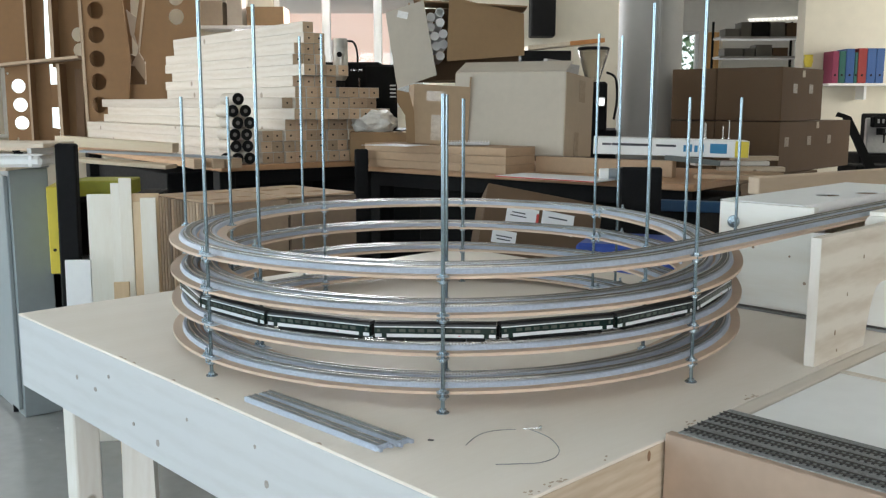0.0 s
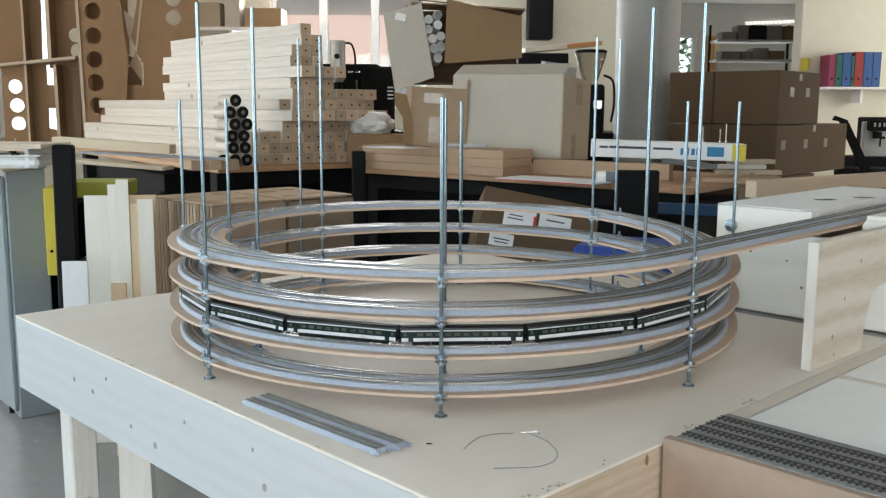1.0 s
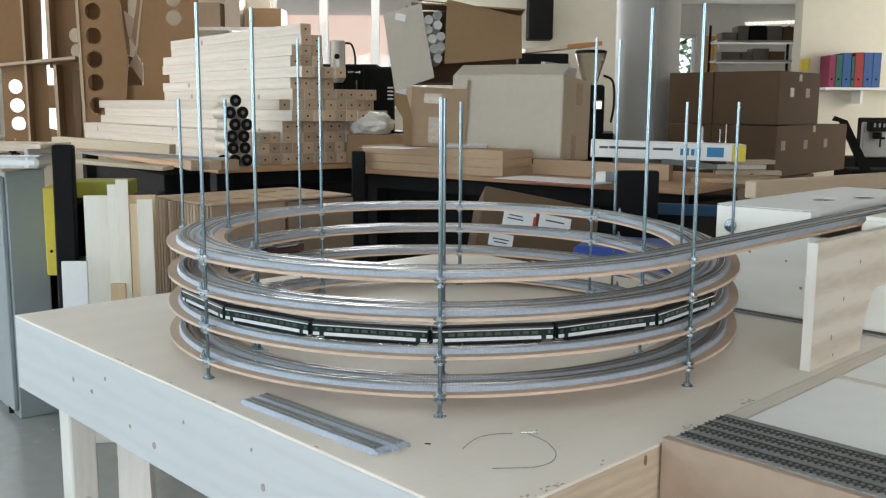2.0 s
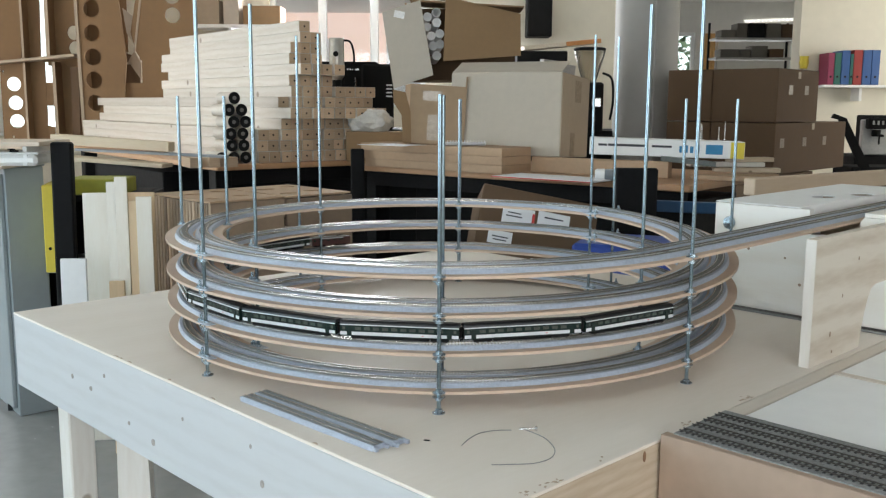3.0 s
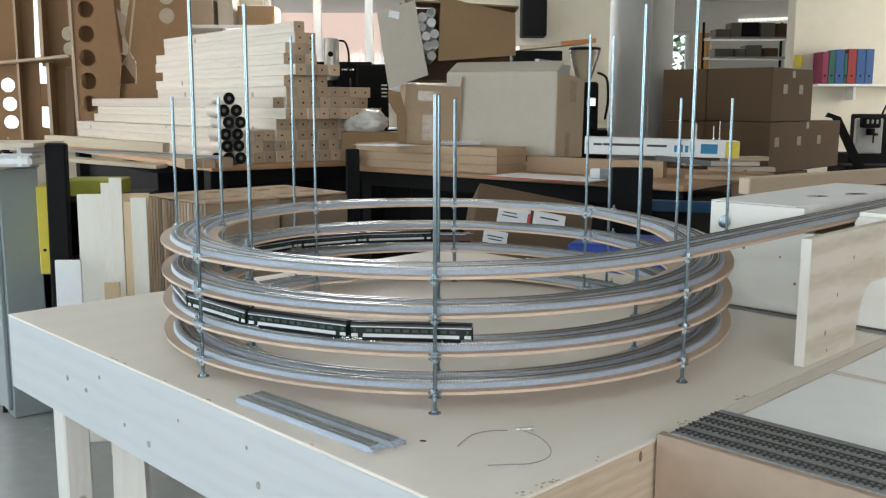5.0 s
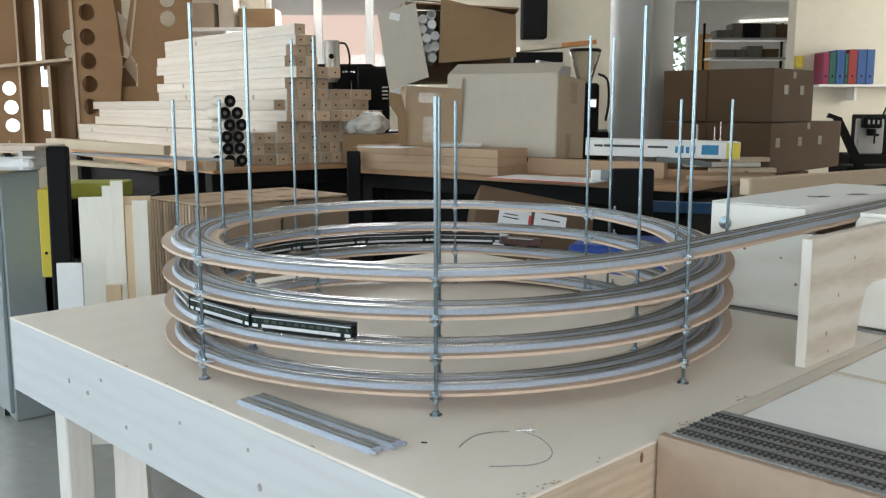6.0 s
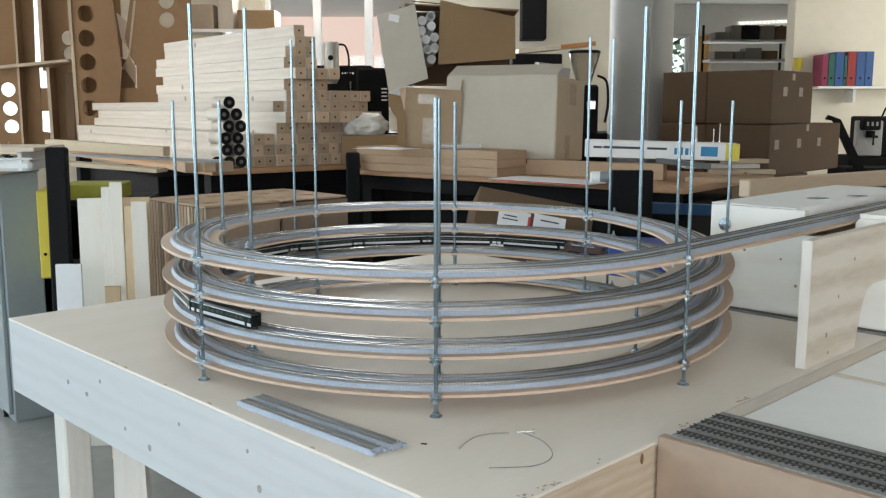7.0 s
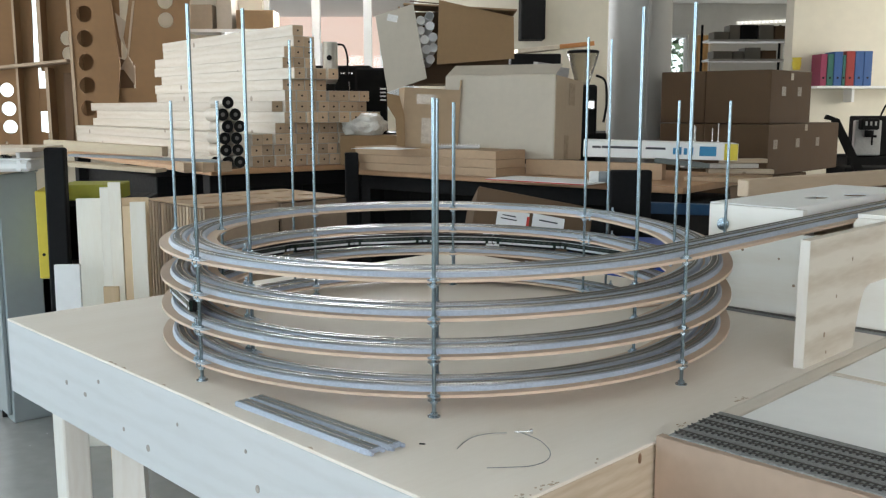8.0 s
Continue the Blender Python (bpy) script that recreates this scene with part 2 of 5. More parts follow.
def mesh_of(bm, name, material, smooth=False):
    me = bpy.data.meshes.new(name)
    bm.normal_update()
    bm.to_mesh(me)
    bm.free()
    for m in (material if isinstance(material, (list, tuple)) else [material]):
        me.materials.append(m)
    if smooth:
        me.polygons.foreach_set("use_smooth", [True] * len(me.polygons))
        me.set_sharp_from_angle(angle=radians(40))
    return me


def part(name, bm, material, parent, label="", smooth=False, m=None):
    ob = new(name, mesh_of(bm, name, material, smooth) if isinstance(bm, bmesh.types.BMesh) else bm)
    ob.parent = parent
    if m is not None:
        ob.matrix_basis = m
    if label:
        tagged(ob, label)
    return ob


def thing(name, m, label, category, group="", kind=""):
    ob = new(name)
    ob.empty_display_size = 0.05
    ob.matrix_basis = m
    return tagged(ob, label, category, group, kind)


def solid(name, bm, material, m, label, category, group="", kind="", smooth=False):
    ob = new(name, mesh_of(bm, name, material, smooth))
    ob.matrix_basis = m
    return tagged(ob, label, category, group, kind)


def box(sx, sy, sz, x=0, y=0, z=0, bevel=0.0, bm=None, m=None, mat_index=0):
    """A box whose base is centred on x, y and stands on z."""
    bm = bm or bmesh.new()
    g = bmesh.ops.create_cube(bm, size=1.0, matrix=(m or Matrix()) @ Matrix.Translation((x, y, z + sz / 2)) @ Matrix.Diagonal((sx, sy, sz, 1)))
    faces = list({f for v in g["verts"] for f in v.link_faces})
    for f in faces:
        f.material_index = mat_index
    if bevel:
        bmesh.ops.bevel(bm, geom=list({e for f in faces for e in f.edges}), offset=bevel, segments=1, affect="EDGES", profile=0.5)
    return bm


def tube(r, h, x=0, y=0, z=0, seg=16, r2=None, bm=None, m=None, caps=True):
    bm = bm or bmesh.new()
    bmesh.ops.create_cone(bm, cap_ends=caps, segments=seg, radius1=r, radius2=r if r2 is None else r2, depth=h, matrix=(m or Matrix()) @ Matrix.Translation((x, y, z + h / 2)))
    return bm


def lathe(profile, seg=24, bm=None):
    """A turned shape from (radius, height) pairs."""
    bm = bm or bmesh.new()
    rows = [[bm.verts.new((r * math.cos(2 * math.pi * i / seg), r * math.sin(2 * math.pi * i / seg), z)) for i in range(seg)] for r, z in profile]
    for a, b in zip(rows, rows[1:]):
        for i in range(seg):
            bm.faces.new((a[i], a[(i + 1) % seg], b[(i + 1) % seg], b[i]))
    bm.faces.new(rows[0][::-1])
    bm.faces.new(rows[-1])
    return bm


def prism(points, h, bm=None, m=None):
    """An upright prism over a flat outline (x, y)."""
    bm = bm or bmesh.new()
    low = [bm.verts.new((m or Matrix()) @ Vector((x, y, 0))) for x, y in points]
    top = [bm.verts.new((m or Matrix()) @ Vector((x, y, h))) for x, y in points]
    k = len(points)
    bm.faces.new(low[::-1])
    bm.faces.new(top)
    for i in range(k):
        bm.faces.new((low[i], low[(i + 1) % k], top[(i + 1) % k], top[i]))
    bmesh.ops.recalc_face_normals(bm, faces=bm.faces)
    return bm


def pierced(w, h, holes, thick, seg=20, outline=None):
    """A board in x, z (from 0, 0 to w, h), thickness along y, with holes (x, z, rx, rz)."""
    bm = bmesh.new()
    loops = [outline or [(0, 0), (w, 0), (w, h), (0, h)]]
    for hx, hz, rx, rz in holes:
        loops.append([(hx + rx * math.cos(2 * math.pi * i / seg), hz + rz * math.sin(2 * math.pi * i / seg)) for i in range(seg)])
    edges = []
    for lp in loops:
        vs = [bm.verts.new((x, 0, z)) for x, z in lp]
        edges += [bm.edges.new((vs[i], vs[(i + 1) % len(vs)])) for i in range(len(vs))]
    bmesh.ops.triangle_fill(bm, edges=edges, use_beauty=True)
    ext = bmesh.ops.extrude_face_region(bm, geom=list(bm.faces))
    bmesh.ops.translate(bm, verts=[v for v in ext["geom"] if isinstance(v, bmesh.types.BMVert)], vec=(0, thick, 0))
    bmesh.ops.recalc_face_normals(bm, faces=bm.faces)
    return bm


def sweep(stations, profile, smooth_name=None, cap=True):
    """A closed profile (across, up) carried along stations (point, across direction)."""
    verts, faces, k = [], [], len(profile)
    for p, across in stations:
        for a, u in profile:
            verts.append((p[0] + across[0] * a, p[1] + across[1] * a, p[2] + u))
    for i in range(len(stations) - 1):
        for j in range(k):
            a, b = i * k + j, i * k + (j + 1) % k
            faces.append((a, b, b + k, a + k))
    if cap:
        faces.append(tuple(range(k))[::-1])
        faces.append(tuple(range((len(stations) - 1) * k, len(stations) * k)))
    bm = bmesh.new()
    vs = [bm.verts.new(v) for v in verts]
    for f in faces:
        bm.faces.new([vs[i] for i in f])
    bmesh.ops.recalc_face_normals(bm, faces=bm.faces)
    return bm


def cable(points, r, seg=8, steps=8):
    """A round wire through points (smoothed)."""
    pts = [Vector(p) for p in points]
    path = []
    for i in range(len(pts) - 1):
        p0, p1, p2, p3 = pts[max(i - 1, 0)], pts[i], pts[i + 1], pts[min(i + 2, len(pts) - 1)]
        for s in range(steps):
            t = s / steps
            path.append(0.5 * (2 * p1 + (p2 - p0) * t + (2 * p0 - 5 * p1 + 4 * p2 - p3) * t * t + (3 * p1 - p0 - 3 * p2 + p3) * t ** 3))
    path.append(pts[-1])
    bm, rows = bmesh.new(), []
    for i, p in enumerate(path):
        d = (path[min(i + 1, len(path) - 1)] - path[max(i - 1, 0)]).normalized()
        s = d.cross(Vector((0, 0, 1)) if abs(d.z) < 0.95 else Vector((1, 0, 0))).normalized()
        u = s.cross(d)
        rows.append([bm.verts.new(p + r * (math.cos(2 * math.pi * j / seg) * s + math.sin(2 * math.pi * j / seg) * u)) for j in range(seg)])
    for a, b in zip(rows, rows[1:]):
        for j in range(seg):
            bm.faces.new((a[j], a[(j + 1) % seg], b[(j + 1) % seg], b[j]))
    bm.faces.new(rows[0])
    bm.faces.new(rows[-1])
    bmesh.ops.recalc_face_normals(bm, faces=bm.faces)
    return bm

# ---------------------------------------------------------------- setting
FLOOR_Z, ROOM_TOP = -0.80, 1.95
X0, X1, Y0, Y1 = -4.5, 6.0, -5.0, 7.4


def wall_with_openings(name, length, height, openings, thick, m, material, label):
    """A wall in x, z with rectangular openings (x0, z0, x1, z1)."""
    bm = bmesh.new()
    xs = sorted({0.0, length, *[v for o in openings for v in (o[0], o[2])]})
    zs = sorted({0.0, height, *[v for o in openings for v in (o[1], o[3])]})
    for a, b in zip(xs, xs[1:]):
        for c, d in zip(zs, zs[1:]):
            if any(o[0] <= a and b <= o[2] and o[1] <= c and d <= o[3] for o in openings):
                continue
            box(b - a, thick, d - c, (a + b) / 2, thick / 2, c, bm=bm)
    bmesh.ops.remove_doubles(bm, verts=bm.verts, dist=1e-5)
    return solid(name, bm, material, m, label, "wall", kind="structure")


def window_unit(name, w, h, panes, m):
    win = thing(name, m, "white painted window frame with clear panes", "window", kind="structure")
    f = 0.05
    bm = box(w, 0.07, f, w / 2, 0, 0, 0.006)
    box(w, 0.07, f, w / 2, 0, h - f, 0.006, bm)
    for i in range(panes + 1):
        box(f * (1.6 if 0 < i < panes else 1), 0.07, h - 2 * f, min(max(w * i / panes, f / 2), w - f / 2), 0, f, 0.006, bm)
    part("window_frame", bm, WHITE, win)
    for i in range(panes):
        g = part("pane", box(w / panes - 2 * f, 0.006, h - 2 * f, w * (i + 0.5) / panes, 0, f), GLASS, win)
        g.visible_shadow = False
    part("window_sill", box(w + 0.1, 0.22, 0.03, w / 2, -0.1, -0.03, 0.006), WHITE, win)
    return win


def setting():
    solid("floor", box(X1 - X0, Y1 - Y0 + 8, 0.1, (X0 + X1) / 2, (Y0 + Y1) / 2 + 4, -0.1), FLOOR, pose(0, 0, FLOOR_Z), "glossy grey linoleum workshop floor", "floor", kind="structure")
    solid("ceiling", box(X1 - X0, Y1 - Y0 + 8, 0.1, (X0 + X1) / 2, (Y0 + Y1) / 2 + 4, 0), CEIL, pose(0, 0, ROOM_TOP), "plain white workshop ceiling", "ceiling", kind="structure")
    hgt = ROOM_TOP - FLOOR_Z
    wall_with_openings("wall_west", Y1 - Y0, hgt, [(1.1, 0.75, 10.9, 2.45)], 0.25, pose(X0, Y0, FLOOR_Z, 0, 0, 90), CREAM, "cream painted wall with a long window")
    wall_with_openings("wall_north", 6.1, hgt, [(0.06, 0.9, 0.80, 2.45), (2.75, 1.2, 4.24, 2.66)], 0.2, pose(X0, Y1, FLOOR_Z), CREAM, "cream painted wall with a window band")
    wall_with_openings("wall_east", Y1 - Y0 + 8, hgt, [(9.2, 0.9, 13.0, 2.4)], 0.2, pose(X1, Y1 + 8, FLOOR_Z, 0, 0, -90), CREAM, "cream painted workshop wall")
    wall_with_openings("wall_south", X1 - X0, hgt, [(2.8, 0.9, 8.6, 2.4)], 0.2, pose(X1, Y0, FLOOR_Z, 0, 0, 180), CREAM, "cream painted wall with a window")
    window_unit("window_1", 9.8, 1.7, 7, pose(X0 - 0.12, Y0 + 1.1, FLOOR_Z + 0.75, 0, 0, 90))
    window_unit("window_2", 1.49, 1.46, 3, pose(X0 + 2.75, Y1 + 0.1, FLOOR_Z + 1.2))
    window_unit("window_6", 0.74, 1.55, 1, pose(X0 + 0.06, Y1 + 0.1, FLOOR_Z + 0.9))
    # East window out of view, added to go with the lamp there.
    window_unit("unseen_window_east", 3.8, 1.5, 3, pose(X1 + 0.1, Y1 + 8 - 9.2, FLOOR_Z + 0.9, 0, 0, -90))
    # South window out of view, added for the front fill.
    window_unit("unseen_window_south", 5.8, 1.5, 4, pose(X1 - 2.8, Y0 - 0.1, FLOOR_Z + 0.9, 0, 0, 180))


setting()

# ---------------------------------------------------------------- the table and its modules
TURN = 44.8
TABLE = pose(-0.83, 0.062, 0) @ rotz(TURN)


def on_table(x, y, z=0.0, turn=0.0):
    """A pose in the table's own frame: x along its back edge, y towards its far side."""
    return TABLE @ pose(x, y, z, 0, 0, turn)


RIM = wood("rim_spruce", (0.55, 0.56, 0.56), (0.43, 0.425, 0.41), "Y", 10.0, 0.5, 0, grain=0.42, face="YZ", rings=0.5)


def board_with_knots(t, sy, sz, x, y, z, material, knots, dark):
    """An upright rim board across y, z with oval branch knots (y, z, half length, half height) set into its outer face."""
    part("side_board", box(0.022, sy, sz, x, y, z, 0.0008), material, t, "whitewashed spruce rim board with knots")
    for ky, kz, ry, rz in knots:
        part("knot", tube(1.0, 0.0006, seg=14, m=pose(x - 0.0113, ky, kz, 0, -90, 8) @ Matrix.Diagonal((rz, ry, 1, 1))), dark, t, "grey-brown branch knot")


def layout_table():
    t = thing("layout_table", on_table(0, 0), "pale plywood layout table with a deep whitewashed spruce rim", "table")
    part("tabletop", box(1.19, 1.22, 0.004, 0.595, -0.61, -0.004, 0.0008), PLY, t)
    knot = mat("grey_knot", (0.31, 0.28, 0.25), 0.6, 0, 0.3, 60)
    board_with_knots(t, 1.22, 0.1368, 0.0112, -0.61, -0.141, RIM, [
        (-0.262, -0.068, 0.0035, 0.0045), (-0.335, -0.073, 0.0045, 0.0040), (-0.388, -0.040, 0.0030, 0.0035), (-0.470, -0.098, 0.0030, 0.0035),
        (-0.548, -0.108, 0.0045, 0.0055), (-0.640, -0.048, 0.0022, 0.0030), (-0.815, -0.040, 0.0022, 0.0030), (-0.840, -0.083, 0.0040, 0.0055), (-0.985, -0.088, 0.0030, 0.0040)], knot)
    part("side_board", box(1.166, 0.022, 0.1368, 0.6065, -1.2088, -0.141, 0.0008), SPRUCE_RAW, t)
    part("side_board", box(1.166, 0.022, 0.1368, 0.6065, -0.0112, -0.141, 0.0008), SPRUCE_RAW, t)
    part("side_board", box(0.022, 1.174, 0.1368, 1.1788, -0.61, -0.141, 0.0008), SPRUCE_RAW, t)
    for x, y in ((0.052, -0.138), (0.14, -1.08), (1.10, -0.26), (1.10, -1.08)):
        part("leg", box(0.048, 0.048, 0.787, x, y, FLOOR_Z, 0.003), SPRUCE, t)
    part("knot", tube(0.0060, 0.0006, seg=14, m=pose(0.2780, -1.2202, -0.013, 90, 0, 0) @ Matrix.Diagonal((0.5, 1.1, 1, 1))), mat("brown_knot", (0.24, 0.13, 0.07), 0.6, 0, 0.3, 60), t, "brown branch knot at the rim")
    chip = mat("worn_edge", (0.50, 0.39, 0.29), 0.7, 0, 0.3, 80)
    rng = random.Random(12)
    for cx, n in ((0.075, 6), (0.115, 8), (0.38, 7), (0.53, 11), (0.21, 2)):
        for _ in range(n):
            s_ = rng.uniform(0.0012, 0.0042)
            part("edge_chip", prism([(-s_, -0.0008), (-s_ * 0.3, 0.0014), (s_ * 0.6, 0.0008), (s_, -0.0010), (0, -0.0016)], 0.0003, m=pose(cx + rng.uniform(-0.014, 0.014), -1.214 + rng.uniform(-0.003, 0.009), 0.0001, 0, 0, rng.uniform(-40, 40))), chip, t)
    for y, w in ((-0.43, 0.010), (-0.445, 0.006), (-0.475, 0.008), (-0.60, 0.005), (-0.72, 0.008), (-0.95, 0.006)):
        part("edge_chip", prism([(-0.0016, -w), (0.0012, -w * 0.4), (0.0022, w * 0.5), (-0.0014, w)], 0.0003, m=pose(0.0035, y, 0.0001, 0, 0, 0)), chip, t)
    part("brace", prism([(-0.038, 0), (0.038, 0), (0.026, 0.655), (-0.026, 0.655)], 0.022, m=pose(0.075, -0.315, FLOOR_Z + 0.001, 90, 0, 135)), SPRUCE, t)
    # a second, narrower table carries the box module beyond the end
    e = thing("extension_table", on_table(0, 0), "plain spruce table carrying the white box module", "table")
    part("tabletop", box(0.62, 0.42, 0.018, 1.503, -1.01, -0.0185, 0.001), SPRUCE, e)
    for x, y in ((1.25, -0.84), (1.25, -1.18), (1.76, -0.84), (1.76, -1.18)):
        part("leg", box(0.048, 0.048, 0.78, x, y, FLOOR_Z, 0.003), SPRUCE, e)


layout_table()


def straight_track(length, gauge_rows, half_bed, height, bed, sleeper, rail, name, m, label, pitch=0.0042):
    """Straight model track: a bed with rows of sleepers and pairs of rails, along x."""
    t = thing(name, m, label, "model track")
    w = half_bed
    prof = [(-w, 0), (w, 0), (w - 0.003, height), (-w + 0.003, height)]
    part("ballast_bed", sweep([((0, 0, 0), (0, 1)), ((length, 0, 0), (0, 1))], prof), bed, t)
    for y in gauge_rows:
        bm = bmesh.new()
        for i in range(int(length / pitch)):
            box(pitch * (0.46 if pitch < 0.006 else 0.36), 0.0165, 0.0012, (i + 0.5) * pitch, y, height - 0.0004, bm=bm)
        tagged(part("sleeper_row", bm, sleeper, t), kind="stuff")
        for s in (-1, 1):
            part("rail", box(length, 0.0009, 0.0014, length / 2, y + s * 0.0045, height + 0.0006), rail, t)
    return t


YARD_ROWS = (-0.0435, -0.0145, 0.0115, 0.0385)
YARD_SLEEPER = mat("black_sleeper", (0.018, 0.018, 0.017), 0.6, 0, 0.2, 200)
BOXWOOD = wood("whitewashed_panel", (0.80, 0.78, 0.72), (0.70, 0.64, 0.54), "X", 5.0, 0.55, 0, grain=0.5, face="XZ", rings=0.6)
SEAM = wood("raw_edge", (0.68, 0.62, 0.54), (0.58, 0.50, 0.41), "X", 6.0, 0.65)
DIVIDER = wood("divider_ply", (0.66, 0.60, 0.51), (0.46, 0.37, 0.27), "X", 6.0, 0.55, 0, grain=0.7, face="XZ", rings=0.75)


def modules():
    b = thing("module_board", on_table(0.312, -1.247), "white layout module with a bare fibreboard fascia", "layout module")
    part("board", box(0.405, 0.9, 0.012, 0.2215, -0.45, -0.012, 0.002), WHITE, b)
    part("fascia", box(0.014, 0.922, 0.1625, -0.001, -0.4385, -0.153, 0.001), MDF_PINK, b, "bare pinkish fibreboard fascia")
    for x, y in ((0.09, -0.84), (0.37, -0.84), (0.09, -0.10), (0.37, -0.10)):
        part("leg", box(0.048, 0.048, 0.787, x, y, FLOOR_Z, 0.003), SPRUCE, b)
    b = thing("module_board", on_table(0.754, -1.247), "white layout module board beside the table", "layout module")
    part("board", box(0.8, 0.9, 0.012, 0.4, -0.45, -0.012, 0.002), WHITE, b)
    for x, y in ((0.08, -0.84), (0.72, -0.84), (0.08, -0.10), (0.72, -0.10)):
        part("leg", box(0.048, 0.048, 0.787, x, y, FLOOR_Z, 0.003), SPRUCE, b)
    solid("seam_strip", box(1.28, 0.0225, 0.026, 0.65, 0, -0.0255, 0.001), SEAM, on_table(0.322, -1.2332), "raw wooden edge strip between the table and the modules", "wood strip")
    solid("seam_strip", box(0.014, 0.9, 0.013, 0.0075, -0.45, -0.0122), SEAM, on_table(0.738, -1.247, 0, -2.5), "narrow raw wooden strip between two module boards", "wood strip")
    # ballasted staging tracks
    straight_track(0.9, YARD_ROWS, 0.0635, 0.0100, BALLAST_DARK, YARD_SLEEPER, RAIL_DARK, "yard_tracks", on_table(0.3755, -1.2355, 0.0008, -90), "four dark parallel model tracks on grey ballast foam", 0.0078)
    # upright divider and the white box module
    d = thing("divider_board", on_table(0.735, -1.209, 0.0005), "upright whitewashed spruce divider board with a rounded cut-out", "wood board")
    part("board", pierced(0.6, 0.2, [], 0.0155, outline=[(0, 0), (0.185, 0), (0.190, 0.03), (0.200, 0.06), (0.209, 0.080), (0.222, 0.095), (0.240, 0.10), (0.36, 0.10), (0.37, 0), (0.60, 0), (0.60, 0.197), (0, 0.197)]), DIVIDER, d)
    # Paler strip puts the light on the board's front edge into colour.
    part("planed_edge", box(0.0016, 0.0155, 0.1965, -0.0009, 0.00775, 0.0002), SPRUCE, d, "thin pale strip for the lit board edge")
    knot = mat("divider_knot", (0.30, 0.22, 0.15), 0.6, 0, 0.3, 60)
    for kx, kz, r in ((0.068, 0.042, 0.0034), (0.160, 0.152, 0.0026), (0.105, 0.098, 0.0024), (0.078, 0.012, 0.0022)):
        part("knot", tube(r, 0.0005, seg=12, m=pose(kx, -0.0001, kz, 90, 0, 0) @ Matrix.Diagonal((0.7, 1.3, 1, 1))), knot, d, "small brown branch knot")
    w = thing("track_box", on_table(1.07, -0.853), "white painted wooden box module with oval openings in its lid", "layout module")
    part("front_panel", pierced(0.6, 0.2, [], 0.018, outline=[(0, 0.001), (0.6, 0.001), (0.6, 0.198), (0.292, 0.198), (0.286, 0.190), (0.285, 0.158), (0.193, 0.158), (0.192, 0.2036), (0, 0.2036)]), BOXWOOD, w, m=pose(0, 0, 0, 0, 0, -90))
    for ky, kz, r in ((-0.182, 0.060, 0.0030), (-0.075, 0.118, 0.0030), (-0.150, 0.108, 0.0022), (-0.030, 0.045, 0.0022)):
        part("knot", tube(r, 0.0005, seg=12, m=pose(-0.0001, ky, kz, 0, -90, 0)), knot, w, "small brown branch knot")
    part("side_panel", box(0.58, 0.018, 0.2026, 0.309, -0.009, 0.001, 0.0015), WHITE, w)
    part("lid", pierced(0.60, 0.1755, [(0.240, 0.112, 0.034, 0.022), (0.352, 0.148, 0.034, 0.022)], 0.002, 18), WHITE, w, "white lid with oval finger holes", m=pose(0, 0, 0.2050, 90, 0, 0))
    part("lid_lip", box(0.578, 0.004, 0.034, 0.3095, -0.1732, 0.1707), WHITE, w)
    part("lid", box(0.60, 0.308, 0.008, 0.30, -0.446, 0.1985, 0.001), BOXWOOD, w)
    part("notch_cheek", box(0.30, 0.012, 0.196, 0.17, -0.2940, 0.001), SPRUCE_RAW, w)
    part("floor_panel", box(0.575, 0.56, 0.006, 0.31, -0.30, 0.0012), MDF, w)
    part("cross_panel", box(0.018, 0.26, 0.193, 0.46, -0.15, 0.008), SPRUCE_RAW, w)
    straight_track(0.9, (0,), 0.0125, 0.003, BALLAST_DARK, SLEEPER, RAIL_DARK, "siding_track", on_table(1.045, -0.78, 0.001, -90), "dark single model track lying along the white box")


modules()

# ---------------------------------------------------------------- the helix
# Height of the underside of the deck along one clockwise turn, from the highest point on.
FALL = [(0, -0.002), (29, -0.0092), (75, -0.0145), (120, -0.0152), (146, -0.0162), (210, -0.0172), (255, -0.0190), (299, -0.0235), (330, -0.0345), (360, -0.0525)]
R_IN, R_OUT, DECK = 0.4000, 0.4925, 0.004
TRACKS = (0.4305, 0.4630)
BED_H, RAIL_TOP = 0.0060, 0.0084


def fall(turned):
    """Deck height after so many degrees of clockwise travel from the bearing -17 degrees, top level."""
    lap, ph = divmod(turned, 360)
    for (a, za), (b, zb) in zip(FALL, FALL[1:]):
        if a <= ph <= b:
            k = (ph - a) / (b - a)
            sink = 0.0068 * min(max((ph - 150) / 60, 0), 1) if lap == 3 else 0
            return max(0.1888 - 0.0505 * lap + za + (zb - za) * k - sink, 0.0015)


def spot(turned, r, up=0.0):
    th = radians(-17 - turned)
    return Vector((r * math.cos(th), r * math.sin(th), fall(turned) + up))


def stations(t0, t1, r=0.0, step=3.75, up=0.0):
    k = max(2, round((t1 - t0) / step) + 1)
    out = []
    for i in range(k):
        t = t0 + (t1 - t0) * i / (k - 1)
        th = radians(-17 - t)
        out.append(((r * math.cos(th), r * math.sin(th), fall(t) + up), (math.cos(th), math.sin(th))))
    return out


START, END = 29.0, 29.0 + 3 * 360 + 292
# the eight pairs of rods: bearing, outer radius, inner radius
PAIRS = [(-91.8, 0.4975, 0.4040), (-46.4, 0.4905, 0.4070), (-1.6, 0.4950, 0.4065), (43.8, 0.4795, 0.4005), (87.85, 0.4888, 0.4062), (133.4, 0.4820, 0.4030), (178.4, 0.4885, 0.4055), (-136.6, 0.4905, 0.4038)]


